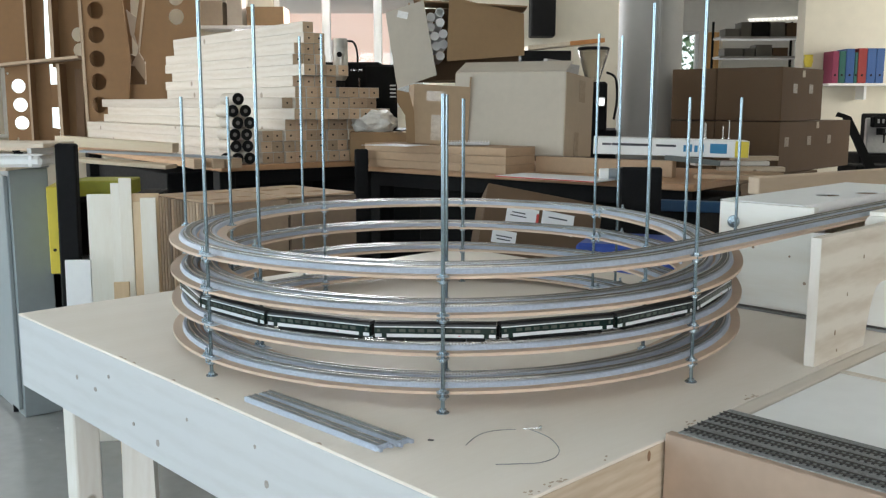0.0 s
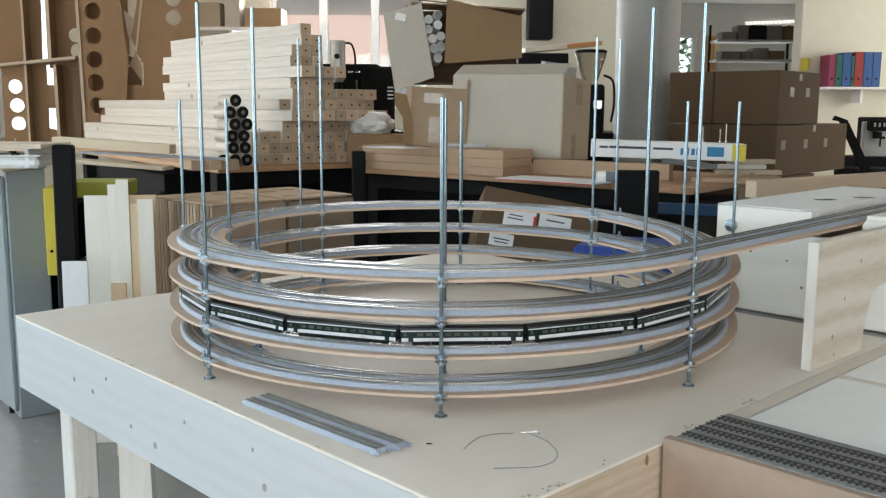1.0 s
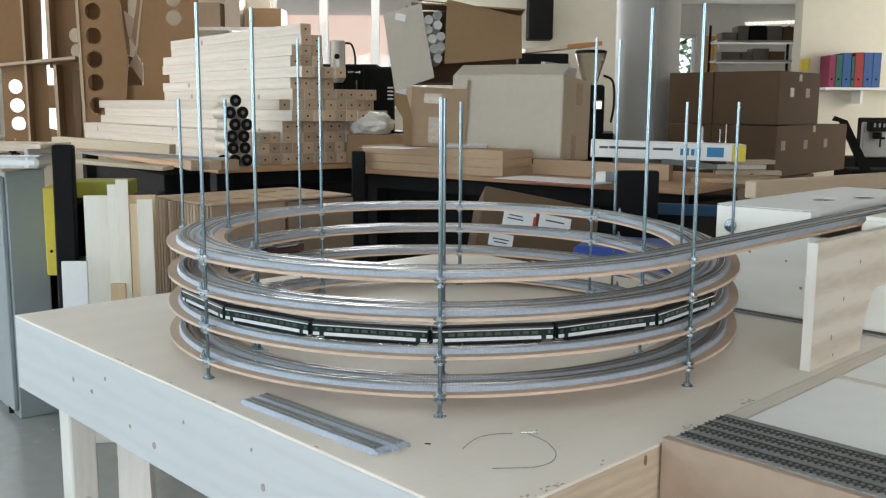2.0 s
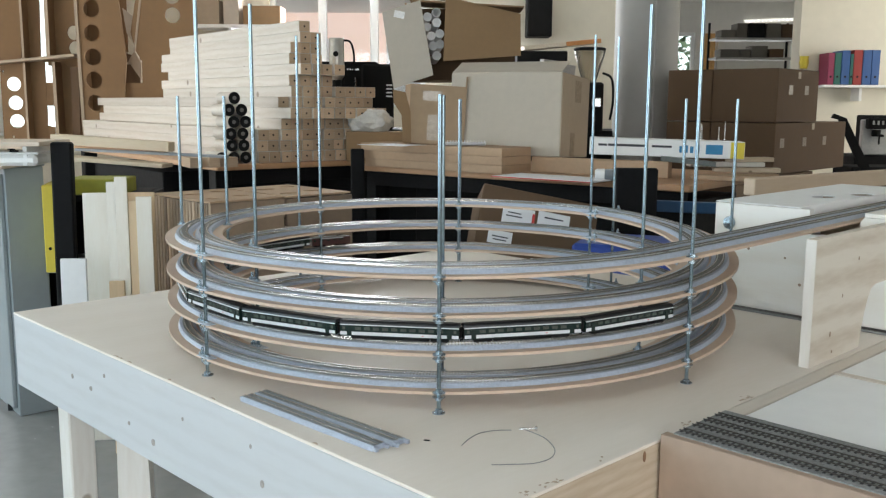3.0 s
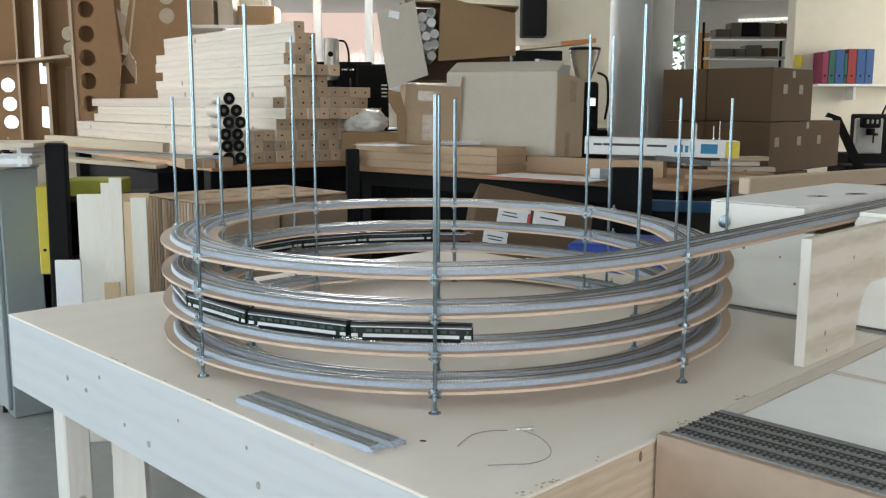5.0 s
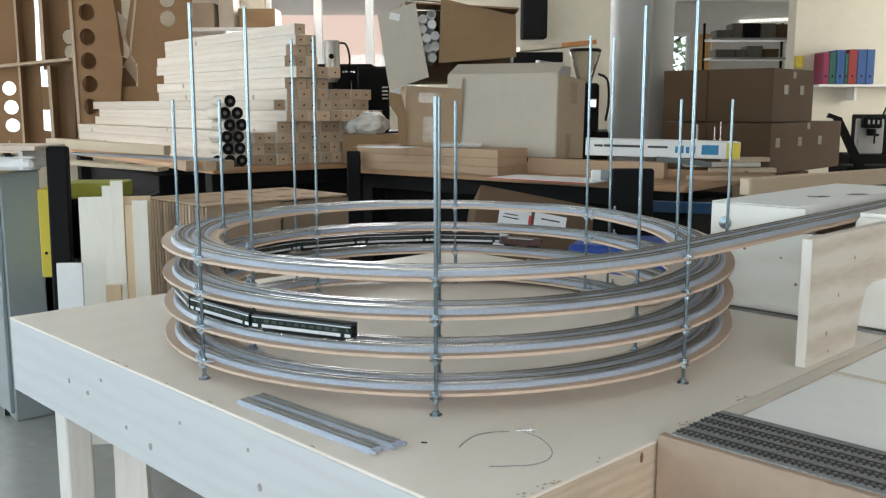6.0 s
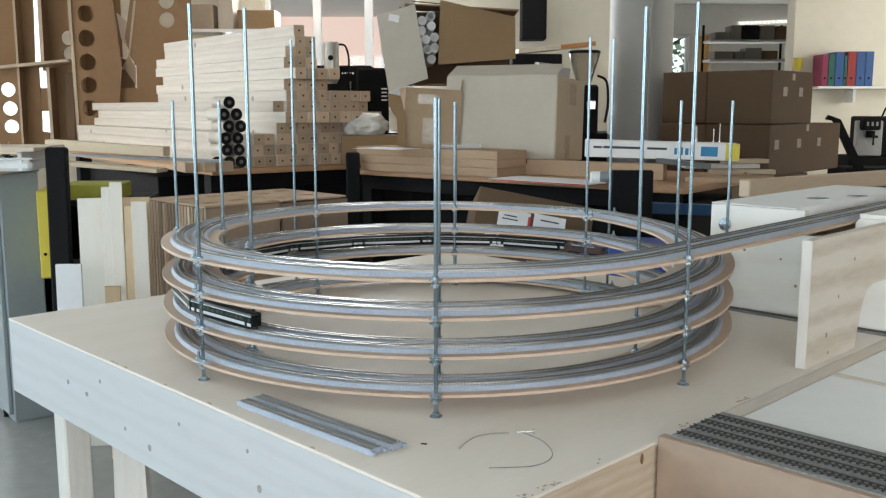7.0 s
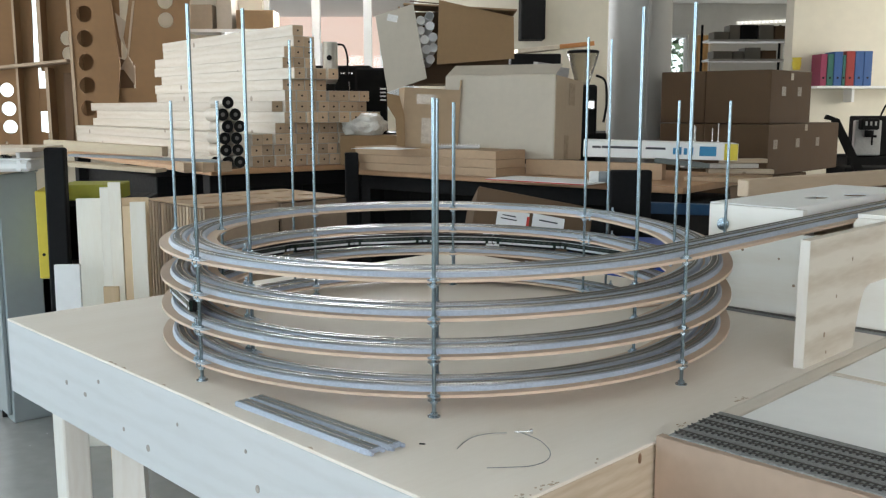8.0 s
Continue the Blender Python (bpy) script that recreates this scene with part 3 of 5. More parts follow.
PLATE = mat("milky_joint_plate", (0.55, 0.60, 0.66), 0.25, 0, 0.1, 50)


def nut_mesh():
    return mesh_of(tube(0.0052, 0.0036, seg=6), "nut", ZINC)


def washer_mesh():
    return mesh_of(tube(0.0085, 0.0012, seg=20), "washer", ZINC)


def helix():
    h = thing("track_helix", pose(0, 0, 0), "four-turn model railway helix of fibreboard decks on threaded rods", "model helix")
    # decks: one piece from joint to joint
    t = START
    while t < END - 1:
        t1 = min(END, t + 45)
        part("deck", sweep(stations(t, t1 - 0.08), [(R_IN, 0), (R_OUT, 0), (R_OUT, DECK), (R_IN, DECK)]), MDF_EDGE, h)
        for r in TRACKS:
            prof = [(r - 0.0145, DECK), (r + 0.0145, DECK), (r + 0.0120, DECK + BED_H), (r - 0.0120, DECK + BED_H)]
            track = part("track_piece", sweep(stations(t, t1 - 0.05), prof), BALLAST, h)
            for s in (-0.0045, 0.0045):
                z = DECK + BED_H
                a = r + s
                part("rail", sweep(stations(t, t1 - 0.04, step=2.5), [(a - 0.0006, z), (a + 0.0006, z), (a + 0.0006, z + 0.0024), (a - 0.0006, z + 0.0024)]), RAIL, track)
        t = t1
    # sleepers: too many to count
    for lap in range(4):
        lo, hi = max(START, 29 + 360 * lap), min(END, 29 + 360 * (lap + 1))
        for r in TRACKS:
            pitch = math.degrees(0.0043 / r)
            verts, faces = [], []
            n = int((hi - lo) / pitch)
            for i in range(n):
                a = lo + (i + 0.5) * pitch
                d = math.degrees(0.0009 / r)
                k = len(verts)
                for up in (DECK + BED_H - 0.0004, DECK + BED_H + 0.0008):
                    for rr, aa in ((r - 0.0074, a - d), (r + 0.0074, a - d), (r + 0.0074, a + d), (r - 0.0074, a + d)):
                        verts.append(spot(aa, rr, up))
                faces += [(k + 4, k + 5, k + 6, k + 7), (k, k + 1, k + 5, k + 4), (k + 1, k + 2, k + 6, k + 5), (k + 2, k + 3, k + 7, k + 6), (k + 3, k, k + 4, k + 7)]
            me = bpy.data.meshes.new("sleeper_row")
            me.from_pydata(verts, [], faces)
            me.materials.append(SLEEPER)
            tagged(part("sleeper_row", me, None, h), "brown plastic sleepers", kind="stuff")
    # rods with their nuts and washers
    nut, washer = nut_mesh(), washer_mesh()
    for i, (b, ro, ri) in enumerate(PAIRS):
        for r in (ro, ri):
            top = 0.406 if i % 2 == 0 else 0.535
            th = radians(b)
            rod = part("threaded_rod", tube(0.0027, top, seg=12), ROD, h, smooth=True, m=pose(r * math.cos(th), r * math.sin(th), 0))
            part("nut", nut, None, rod, m=pose(0, 0, 0.0017))
            part("washer", washer, None, rod, m=pose(0, 0, 0.0001))
            t = (-17 - b) % 360
            while t < END:
                if t >= START - 1:
                    z = fall(t)
                    part("washer", washer, None, rod, m=pose(0, 0, z - 0.0013))
                    part("nut", nut, None, rod, m=pose(0, 0, z - 0.0050, 0, 0, 17 * i))
                    part("washer", washer, None, rod, m=pose(0, 0, z + DECK + 0.0001))
                    part("nut", nut, None, rod, m=pose(0, 0, z + DECK + 0.0014, 0, 0, 31 * i))
                    if i in (3, 7):
                        side = pose(-0.013 * math.sin(th) * -1, -0.013 * math.cos(th), 0)
                        part("joint_plate", box(0.014, 0.034, 0.0010, 0, 0, 0, m=pose(0, 0, z + DECK + 0.0013, 0, 0, b)), PLATE, rod, "clear plastic joint plate")
                        part("bolt", tube(0.0022, 0.022, seg=10), ZINC, rod, smooth=True, m=side @ pose(0, 0, z - 0.004))
                        part("nut", nut, None, rod, m=side @ pose(0, 0, z + DECK + 0.0032))
                t += 360
    return h


helix()


def branch():
    """The double track that leaves the top turn and runs straight to the next module."""
    b = thing("approach_track", pose(0, 0, 0), "double model track on a straight fibreboard ramp leaving the helix", "model track")
    th = radians(-17 - START)
    across = (math.cos(th), math.sin(th))
    along = (-across[1], across[0])
    z0, z1, length = fall(START), fall(START) + 0.014, 1.25

    def run(a, up):
        return [((along[0] * s, along[1] * s, z0 + (z1 - z0) * s / length + up), across) for s in (0.0005, length)]
    part("deck", sweep(run(0, 0), [(R_IN, 0), (R_OUT, 0), (R_OUT, DECK), (R_IN, DECK)]), MDF_EDGE, b)
    for r in TRACKS:
        part("ballast_bed", sweep(run(0, 0), [(r - 0.0145, DECK), (r + 0.0145, DECK), (r + 0.0120, DECK + BED_H), (r - 0.0120, DECK + BED_H)]), BALLAST, b)
        for s in (-0.0045, 0.0045):
            z, a = DECK + BED_H, r + s
            part("rail", sweep(run(0, 0), [(a - 0.0006, z), (a + 0.0006, z), (a + 0.0006, z + 0.0024), (a - 0.0006, z + 0.0024)]), RAIL, b)
        bm = bmesh.new()
        for i in range(int(length / 0.0043)):
            s = (i + 0.5) * 0.0043
            c = Vector((along[0] * s + across[0] * r, along[1] * s + across[1] * r, z0 + (z1 - z0) * s / length + DECK + BED_H - 0.0004))
            box(0.0022, 0.0164, 0.0012, bm=bm, m=Matrix.Translation(c) @ rotz(math.degrees(math.atan2(along[1], along[0]))))
        tagged(part("sleeper_row", bm, SLEEPER, b), kind="stuff")


branch()

# ---------------------------------------------------------------- benches


def bench(m, sx, sy, legs, label):
    """A work bench; x along its front edge, y into its depth, origin at a front corner of its top."""
    b = thing("work_bench", m, label, "work bench")
    part("bench_top", box(sx, sy, 0.030, sx / 2, sy / 2, -0.030, 0.004), BENCH, b)
    h = m.translation.z - FLOOR_Z
    for x, y, w, d in legs:
        part("leg", box(w, d, h - 0.031, x, y, -h, 0.004), BLACK, b, "black lacquered leg")
    # Black block added to keep the space under the bench dark.
    part("under_bench_block", box(sx * 0.86, sy * 0.55, h - 0.16, sx / 2, sy * 0.66, -h + 0.06, 0.006), BLACK, b, "black block added to darken the space under the bench")
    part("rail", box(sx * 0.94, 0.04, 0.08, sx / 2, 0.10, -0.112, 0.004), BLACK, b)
    return b


BEAMS = pose(-1.12, 3.30, 0.075) @ rotz(37.7)
bench(BEAMS @ pose(-0.17, -0.06, 0), 1.17, 2.6, [(0.06, 0.10, 0.09, 0.09), (1.09, 0.10, 0.07, 0.07), (0.06, 2.4, 0.09, 0.09)], "black-framed work bench with a beech top under stacked beams")
RIGHT = pose(0.99, 2.21, 0.066) @ rotz(141.7)
bench(RIGHT @ rotz(180) @ pose(-1.95, 0, 0), 1.95, 0.95, [(0.06, 0.12, 0.07, 0.08), (1.10, 0.5, 0.06, 0.06), (1.88, 0.85, 0.07, 0.07)], "black-framed work bench with a worn beech top")


def black_upright(m, w, h, label):
    solid("leg_panel", box(w, 0.05, h, 0, 0, 0, 0.006), BLACK, m, label, "table leg")


black_upright(pose(0.745, 2.10, FLOOR_Z, 0, 0, -3), 0.165, 0.945, "flat black table leg panel standing before the bench")
black_upright(pose(-1.390, 1.62, FLOOR_Z, 0, 0.8, 10), 0.070, 1.055, "wide black lacquered table leg")
black_upright(pose(-0.50, 3.26, FLOOR_Z, 0, 0, 10), 0.07, 0.96, "narrow black bench leg")
w = thing("side_shelf", pose(-1.815, 1.66, 0.243, 0, 0, 0), "pale plywood shelf board beside a black leg", "shelf")
part("board", box(0.80, 0.26, 0.016, 0, 0, 0, 0.002), BENCH_PALE, w)
part("board", box(0.66, 0.24, 0.010, -0.07, 0, -0.080, 0.002), BENCH_PALE, w)
part("upright", box(0.016, 0.20, 0.068, 0.33, 0.01, -0.069, 0.002), WHITE, w)
# White block stands in for the window light seen under the shelf.
tray = thing("white_tray", pose(-1.62, 1.62, 0.1735, 0, 0, 4), "white block standing in for window light below the shelf", "tray")
part("gap_light_body", box(0.34, 0.12, 0.040, 0, 0, 0, 0.012), WHITE, tray)
part("gap_light_rim", box(0.36, 0.14, 0.008, 0, 0, 0.0405, 0.003), WHITE, tray)
solid("cable_clip", box(0.03, 0.012, 0.006, 0, 0, 0, 0.002), BLACK_MATT, pose(-1.515, 1.555, 0.2224, 0, 0, 12), "small dark clip lying on the white block", "clip")


# ---------------------------------------------------------------- timber
def beam(length, w=0.0665, h=0.0585):
    bm = box(w, length, h, w / 2, length / 2, 0, 0.0018)
    for f in bm.faces:
        if abs(f.normal.y) > 0.9:
            f.material_index = 1
    return bm


def timber():
    along = wood("beam_side", (0.59, 0.545, 0.475), (0.45, 0.38, 0.29), "Y", 7.0, 0.55, 2.6, 0.16, 0.55, "YZ", rings=0.6)
    hole = BLACK_MATT
    rng = random.Random(4)
    master = {}
    for kind, length in (("base", 3.15), ("long", 3.18), ("mid", 1.92)):
        t = thing("timber_beam", pose(0, 0, -5), "planed spruce beam with a drilled end in a stack", "timber beam", "stacked beams")
        part("beam", beam(length), [along, BEAM_END], t)
        part("drill_hole", tube(0.0055, 0.0016, seg=10, m=pose(0.033, 0.0006, 0.029, 90, 0, 0)), hole, t, "drilled dark hole")
        master[kind] = t
    used = set()
    # how far each layer reaches along the end face, in beams
    layers = [(0, 11), (0, 11), (0, 11), (2, 11), (2, 11), (2, 11), (3, 11), (3, 7), (3, 7), (3, 6), (3, 6), (4, 6), (4, 5)]
    for k, (c0, c1) in enumerate(layers):
        for c in range(c0, c1):
            kind = "mid" if k > 5 or c > c0 + 1 else "base" if k < 2 else "long"
            slip = rng.uniform(0, 0.035) - 0.12 * (k in (4, 8))
            m = BEAMS @ pose(c * 0.0685 + 0.10 + rng.uniform(-0.0008, 0.0008), slip, k * 0.0592 + 0.0005)
            if kind in used:
                copy_thing(master[kind], m)
            else:
                master[kind].matrix_basis = m
                used.add(kind)
    # foam tubes beside the stack
    first = None
    for k, row in enumerate([(0, 1, 2), (1, 2), (1, 2), (1, 2), (0.7, 1.75), (1.3,)]):
        for c in row:
            m = BEAMS @ pose(-0.125 + c * 0.068 + 0.012 * (k % 2), -0.02 + 0.015 * ((k * 3) % 4), 0.0335 + k * 0.0625)
            if first is None:
                first = thing("capped_tube", m, "pale wooden tube with a black end cap beside the beams", "wooden tube", "stacked tubes")
                bm = tube(0.0325, 0.16, seg=20, m=pose(0, 0, 0, -90, 0, 0))
                part("tube", bm, along, first, "pale wooden tube", smooth=True)
                part("end_cap", tube(0.0318, 0.004, seg=20, m=pose(0, -0.0042, 0, -90, 0, 0)), BLACK_MATT, first, "black rubber end cap")
                part("bore", tube(0.011, 0.002, seg=14, m=pose(0, -0.0064, 0, -90, 0, 0)), mat("tube_core", (0.16, 0.15, 0.14), 0.6), first, "grey hollow core")
            else:
                copy_thing(first, m)
    # loose boards in front of the stack
    rough = wood("rough_board", (0.70, 0.58, 0.42), (0.54, 0.40, 0.25), "X", 8.0, 0.6, 2.0)
    solid("loose_beam", box(0.60, 0.07, 0.045, -0.02, 0, 0, 0.002), rough, pose(-1.61, 2.80, 0.180, 0, 3, -8), "pale spruce beam lying along the bench front", "timber beam")
    solid("loose_board", box(0.55, 0.12, 0.018, 0, 0, 0, 0.002), rough, pose(-1.61, 2.74, 0.110, 0, 3.5, -8), "thin pale board lying on the bench", "board")
    solid("aluminium_bar", box(0.75, 0.05, 0.012, 0, 0, 0, 0.001), ALU, pose(-1.44, 2.79, 0.150, 0, 2, -6), "grey aluminium bar lying on the bench", "metal bar")
    for i in range(3):
        solid("offcut", box(0.06, 0.16, 0.05, 0, 0, 0, 0.002), BEAM_END, pose(-1.30 + i * 0.075, 2.98 + i * 0.03, 0.0765, 0, 0, 30 + 7 * i), "short spruce offcut on the bench", "wood offcut", "offcuts")


timber()


# ---------------------------------------------------------------- cardboard rack
def cardboard_rack():
    r = thing("cardboard_rack", pose(-3.926, 6.20, 0.0418) @ Matrix.Scale(1.287, 4), "tall cut cardboard rack with round holes and shelves", "cardboard rack")

    base = thing("rack_table", pose(-3.05, 6.32, FLOOR_Z), "plain pale table under the cardboard rack", "table")
    part("tabletop", box(1.85, 0.60, 0.030, 0, 0, 0.8112, 0.003), BENCH_PALE, base)
    for x in (-0.86, 0.86):
        for y in (-0.25, 0.25):
            part("leg", box(0.05, 0.05, 0.811, x, y, 0, 0.003), BLACK, base, "black leg")

    def sheet(name, outline, y, holes=(), material=CARD_RACK, thick=0.008):
        """A cut sheet; the whole rack leans a little to its right."""
        lean = [(x + 0.05 * z, z) for x, z in outline]
        part(name, pierced(1, 1, [(x + 0.05 * z, z, a, b) for x, z, a, b in holes], thick, 20, lean), material, r, m=pose(-0.42 * y, y, 0))

    def edge(x0, z0, x1, z1, w, y=-0.03, deep=0.16):
        sheet("upright", [(x0 - w / 2, z0), (x0 + w / 2, z0), (x1 + w / 2, z1), (x1 - w / 2, z1)], y, (), CARD_EDGE, 0.004)
        sheet("upright", [(x0 - w / 2, z0), (x0 + w / 2, z0), (x1 + w / 2, z1), (x1 - w / 2, z1)], y + 0.0042, (), CARD_RACK, deep)
    # panels of the bays, upper and lower
    sheet("hole_panel", [(0.105, 0), (0.265, 0), (0.245, 0.53), (0.082, 0.52)], 0.03, [(0.172, 0.389, 0.047, 0.046), (0.183, 0.267, 0.049, 0.046), (0.191, 0.148, 0.049, 0.046), (0.100, 0.47, 0.008, 0.008), (0.165, 0.045, 0.009, 0.009)])
    sheet("back_panel", [(0.03, 0.53), (0.225, 0.53), (0.205, 1.25), (0.0, 1.25)], 0.09)
    sheet("back_panel", [(0.235, 0.50), (0.352, 0.51), (0.345, 0.90), (0.322, 1.25), (0.21, 1.25)], 0.06)
    sheet("back_panel", [(0.40, 0.51), (0.605, 0.51), (0.60, 1.25), (0.38, 1.25)], 0.07, [(0.567, 0.722, 0.042, 0.046), (0.578, 0.622, 0.042, 0.046)])
    sheet("back_panel", [(0.268, 0), (0.395, 0), (0.392, 0.20), (0.375, 0.55), (0.25, 0.54)], 0.05)
    sheet("back_panel", [(0.39, 0.25), (0.435, 0.25), (0.43, 0.40), (0.385, 0.40)], 0.05)
    sheet("back_panel", [(0.39, 0.0), (0.445, 0.0), (0.44, 0.11), (0.39, 0.12)], 0.05)
    sheet("back_panel", [(0.455, 0), (0.625, 0), (0.605, 0.58), (0.43, 0.56)], 0.08)
    # Narrow darker sheet beside the upright.
    sheet("back_panel", [(0.56, 0.06), (0.61, 0.06), (0.60, 0.50), (0.545, 0.50)], 0.03, (), CARD_DARK_AND_SHADED)
    # pale cut edges of the uprights and the long shelf
    edge(0.268, 0.0, 0.205, 1.25, 0.014)
    edge(0.462, 0.0, 0.432, 0.53, 0.020)
    edge(0.402, 0.55, 0.370, 1.25, 0.024)
    edge(0.636, 0.0, 0.555, 1.25, 0.020, -0.05)
    part("shelf", box(0.56, 0.24, 0.020, 0.345, 0.06, 0, 0.003, m=pose(0, 0, 0.502, 0, -5.6, 0)), CARD_EDGE, r)
    # the tall panel with a row of holes and the cut gussets beside it
    sheet("hole_panel", [(0.635, 0), (0.90, 0), (0.90, 0.40), (0.91, 0.55), (0.85, 0.95), (0.83, 1.25), (0.575, 1.25)], -0.04,
          [(0.705, 0.27, 0.050, 0.052), (0.698, 0.415, 0.052, 0.054), (0.690, 0.562, 0.052, 0.054), (0.684, 0.712, 0.052, 0.054), (0.680, 0.865, 0.052, 0.054), (0.672, 1.02, 0.050, 0.052)])
    sheet("inner_panel", [(0.62, 0), (0.86, 0), (0.86, 1.25), (0.62, 1.25)], 0.14)
    sheet("gusset_panel", [(0.90, 0), (1.36, 0), (1.36, 1.25), (1.00, 1.25), (0.965, 0.93), (0.935, 0.72), (0.97, 0.60), (1.01, 0.54), (1.015, 0.40), (0.905, 0.40)], 0.0,
          [(1.205, 0.83, 0.050, 0.050), (1.200, 0.95, 0.050, 0.050)])
    # Darker sheet fills the cut opening.
    sheet("inner_panel", [(0.905, 0.38), (1.01, 0.38), (1.01, 0.56), (0.905, 0.60)], 0.10, (), CARD_DARK_AND_SHADED)
    sheet("inner_panel", [(0.86, 0.60), (0.93, 0.60), (0.90, 1.25), (0.84, 1.25)], 0.12)
    sheet("brace", [(0.885, 0.88), (0.965, 0.82), (0.955, 0.66), (0.915, 0.72)], 0.06, (), CARD_GREY)
    sheet("brace", [(0.925, 0.54), (0.965, 0.61), (1.012, 0.53), (1.012, 0.42)], 0.05, (), CARD_EDGE)
    sheet("brace", [(0.905, 0.52), (0.945, 0.52), (0.945, 0.535), (0.905, 0.535)], 0.05, (), CARD_EDGE)
    sheet("edge_strip", [(0.955, 0.60), (0.968, 0.60), (1.005, 0.95), (0.99, 0.95)], -0.005, (), CARD_EDGE, 0.004)


cardboard_rack()


# ---------------------------------------------------------------- cartons
def carton(name, sx, sy, sz, m, material, label, flaps=(), tapes=(), labels=(), group="", open_top=False):
    """A cardboard box on its base: x wide, y deep. flaps: (side, length, degrees from upright outwards)."""
    c = thing(name, m, label, "cardboard box", group)
    t = 0.006
    if open_top:
        for w_, d_, x_, y_ in ((sx, t, 0, -sy / 2 + t / 2), (sx, t, 0, sy / 2 - t / 2), (t, sy - 2 * t, -sx / 2 + t / 2, 0), (t, sy - 2 * t, sx / 2 - t / 2, 0)):
            part("carton_wall", box(w_, d_, sz, x_, y_, 0), material, c)
        part("carton_base", box(sx - 2 * t, sy - 2 * t, t, 0, 0, 0), material, c)
    else:
        part("carton_body", box(sx, sy, sz, 0, 0, 0, 0.004), material, c)
    for side, length, lean in flaps:
        wdt = (sx if side in "fb" else sy) * 0.985
        turn = {"f": 0, "r": 90, "b": 180, "l": 270}[side]
        dist = (sy if side in "fb" else sx) / 2
        part("flap", box(wdt, 0.005, length, 0, 0, 0, m=rotz(turn) @ pose(0, -dist + 0.003, sz + 0.001, lean, 0, 0)), material, c)
    for side, a, z, w, h in tapes:
        turn, dist = {"f": (0, sy / 2), "r": (90, sx / 2), "b": (180, sy / 2), "l": (270, sx / 2)}[side]
        part("tape", box(w, 0.0012, h, a, -dist - 0.0008, z, m=rotz(turn)), TAPE, c, "shiny packing tape")
    for side, a, z, w, h in labels:
        turn, dist = {"f": (0, sy / 2), "r": (90, sx / 2), "b": (180, sy / 2), "l": (270, sx / 2)}[side]
        part("label", box(w, 0.0012, h, a, -dist - 0.0012, z, m=rotz(turn)), LABEL_TAPE, c, "milky square of tape")
    return c


# the large box with a greyed front on the right bench
big = carton("large_carton", 0.60, 0.45, 0.415, pose(0.353, 3.29, 0.128, -3, 0, -25), CARD_GREY, "large grey-faced cardboard box with its lid flap up", [("f", 0.13, -62)], [])
part("tape", box(0.0012, 0.10, 0.11, 0.3054, 0.03, 0.28), TAPE, big, "shiny packing tape")
part("tape", box(0.0012, 0.07, 0.12, 0.3054, -0.04, 0.003), TAPE, big, "shiny packing tape")
part("side_panel", box(0.004, 0.45, 0.412, 0.3022, 0, 0.002), CARD_PALE, big, "tan cardboard side")
taped = carton("taped_carton", 0.29, 0.30, 0.30, pose(-0.105, 3.30, 0.19, 0, 3, 8), CARD_TAN, "tan cardboard box with clear tape, one flap hanging", [("r", 0.05, 4)], [("f", -0.03, 0.22, 0.10, 0.05), ("f", -0.02, 0.02, 0.06, 0.13)], open_top=True)
# This flap's shade is put in as browner card than the carton.
part("flap", pierced(1, 1, [], 0.006, outline=[(-0.215, 0.265), (-0.150, 0.255), (-0.120, 0.16), (-0.108, 0.0), (-0.150, 0.0), (-0.165, 0.14), (-0.208, 0.20)]), CARD, taped, "torn flap hanging down, browner for its shade", m=pose(-0.02, -0.158, 0.0))
b = thing("tilted_carton", pose(-0.05, 3.36, 0.48), "open cardboard box on its side, full of white tubes", "cardboard box")
part("left_flap", pierced(1, 1, [], 0.006, outline=[(0, 0), (0.21, 0.072), (0.14, 0.455), (-0.06, 0.395)]), CARD_GREY, b, "greyed cardboard flap hanging open", m=pose(-0.262, -0.03, -0.005, 0, 0, -4))
part("right_flap", pierced(1, 1, [], 0.006, outline=[(0, 0), (0.415, 0.033), (0.41, 0.25), (0.012, 0.333)]), CARD, b, "large brown cardboard flap", m=pose(0.0, -0.01, 0.140, 0, 0, 6))
# Inner back and base use the darker card for the carton's inside shade.
part("carton_back", box(0.60, 0.008, 0.40, 0.10, 0.30, 0.04), CARD_DARK_AND_SHADED, b)
part("carton_base", box(0.60, 0.30, 0.008, 0.10, 0.15, 0.035), CARD_DARK_AND_SHADED, b)
part("carton_lid", box(0.60, 0.30, 0.008, 0.10, 0.15, 0.44, m=pose(0, 0, 0, 0, 3, 0)), CARD, b)
part("carton_wall", box(0.008, 0.30, 0.40, -0.20, 0.15, 0.04), CARD, b)
part("tape", box(0.055, 0.0012, 0.035, 0, 0, 0), mat("clear_tape", (0.75, 0.74, 0.72), 0.12), b, "crumpled clear tape", m=pose(-0.235, -0.034, 0.36, 0, 12, -4))
part("top_flap", box(0.16, 0.08, 0.005, 0, 0, 0), CARD_DARK_AND_SHADED, b, m=pose(-0.06, 0.02, 0.46, 8, 4, 10))
first = None
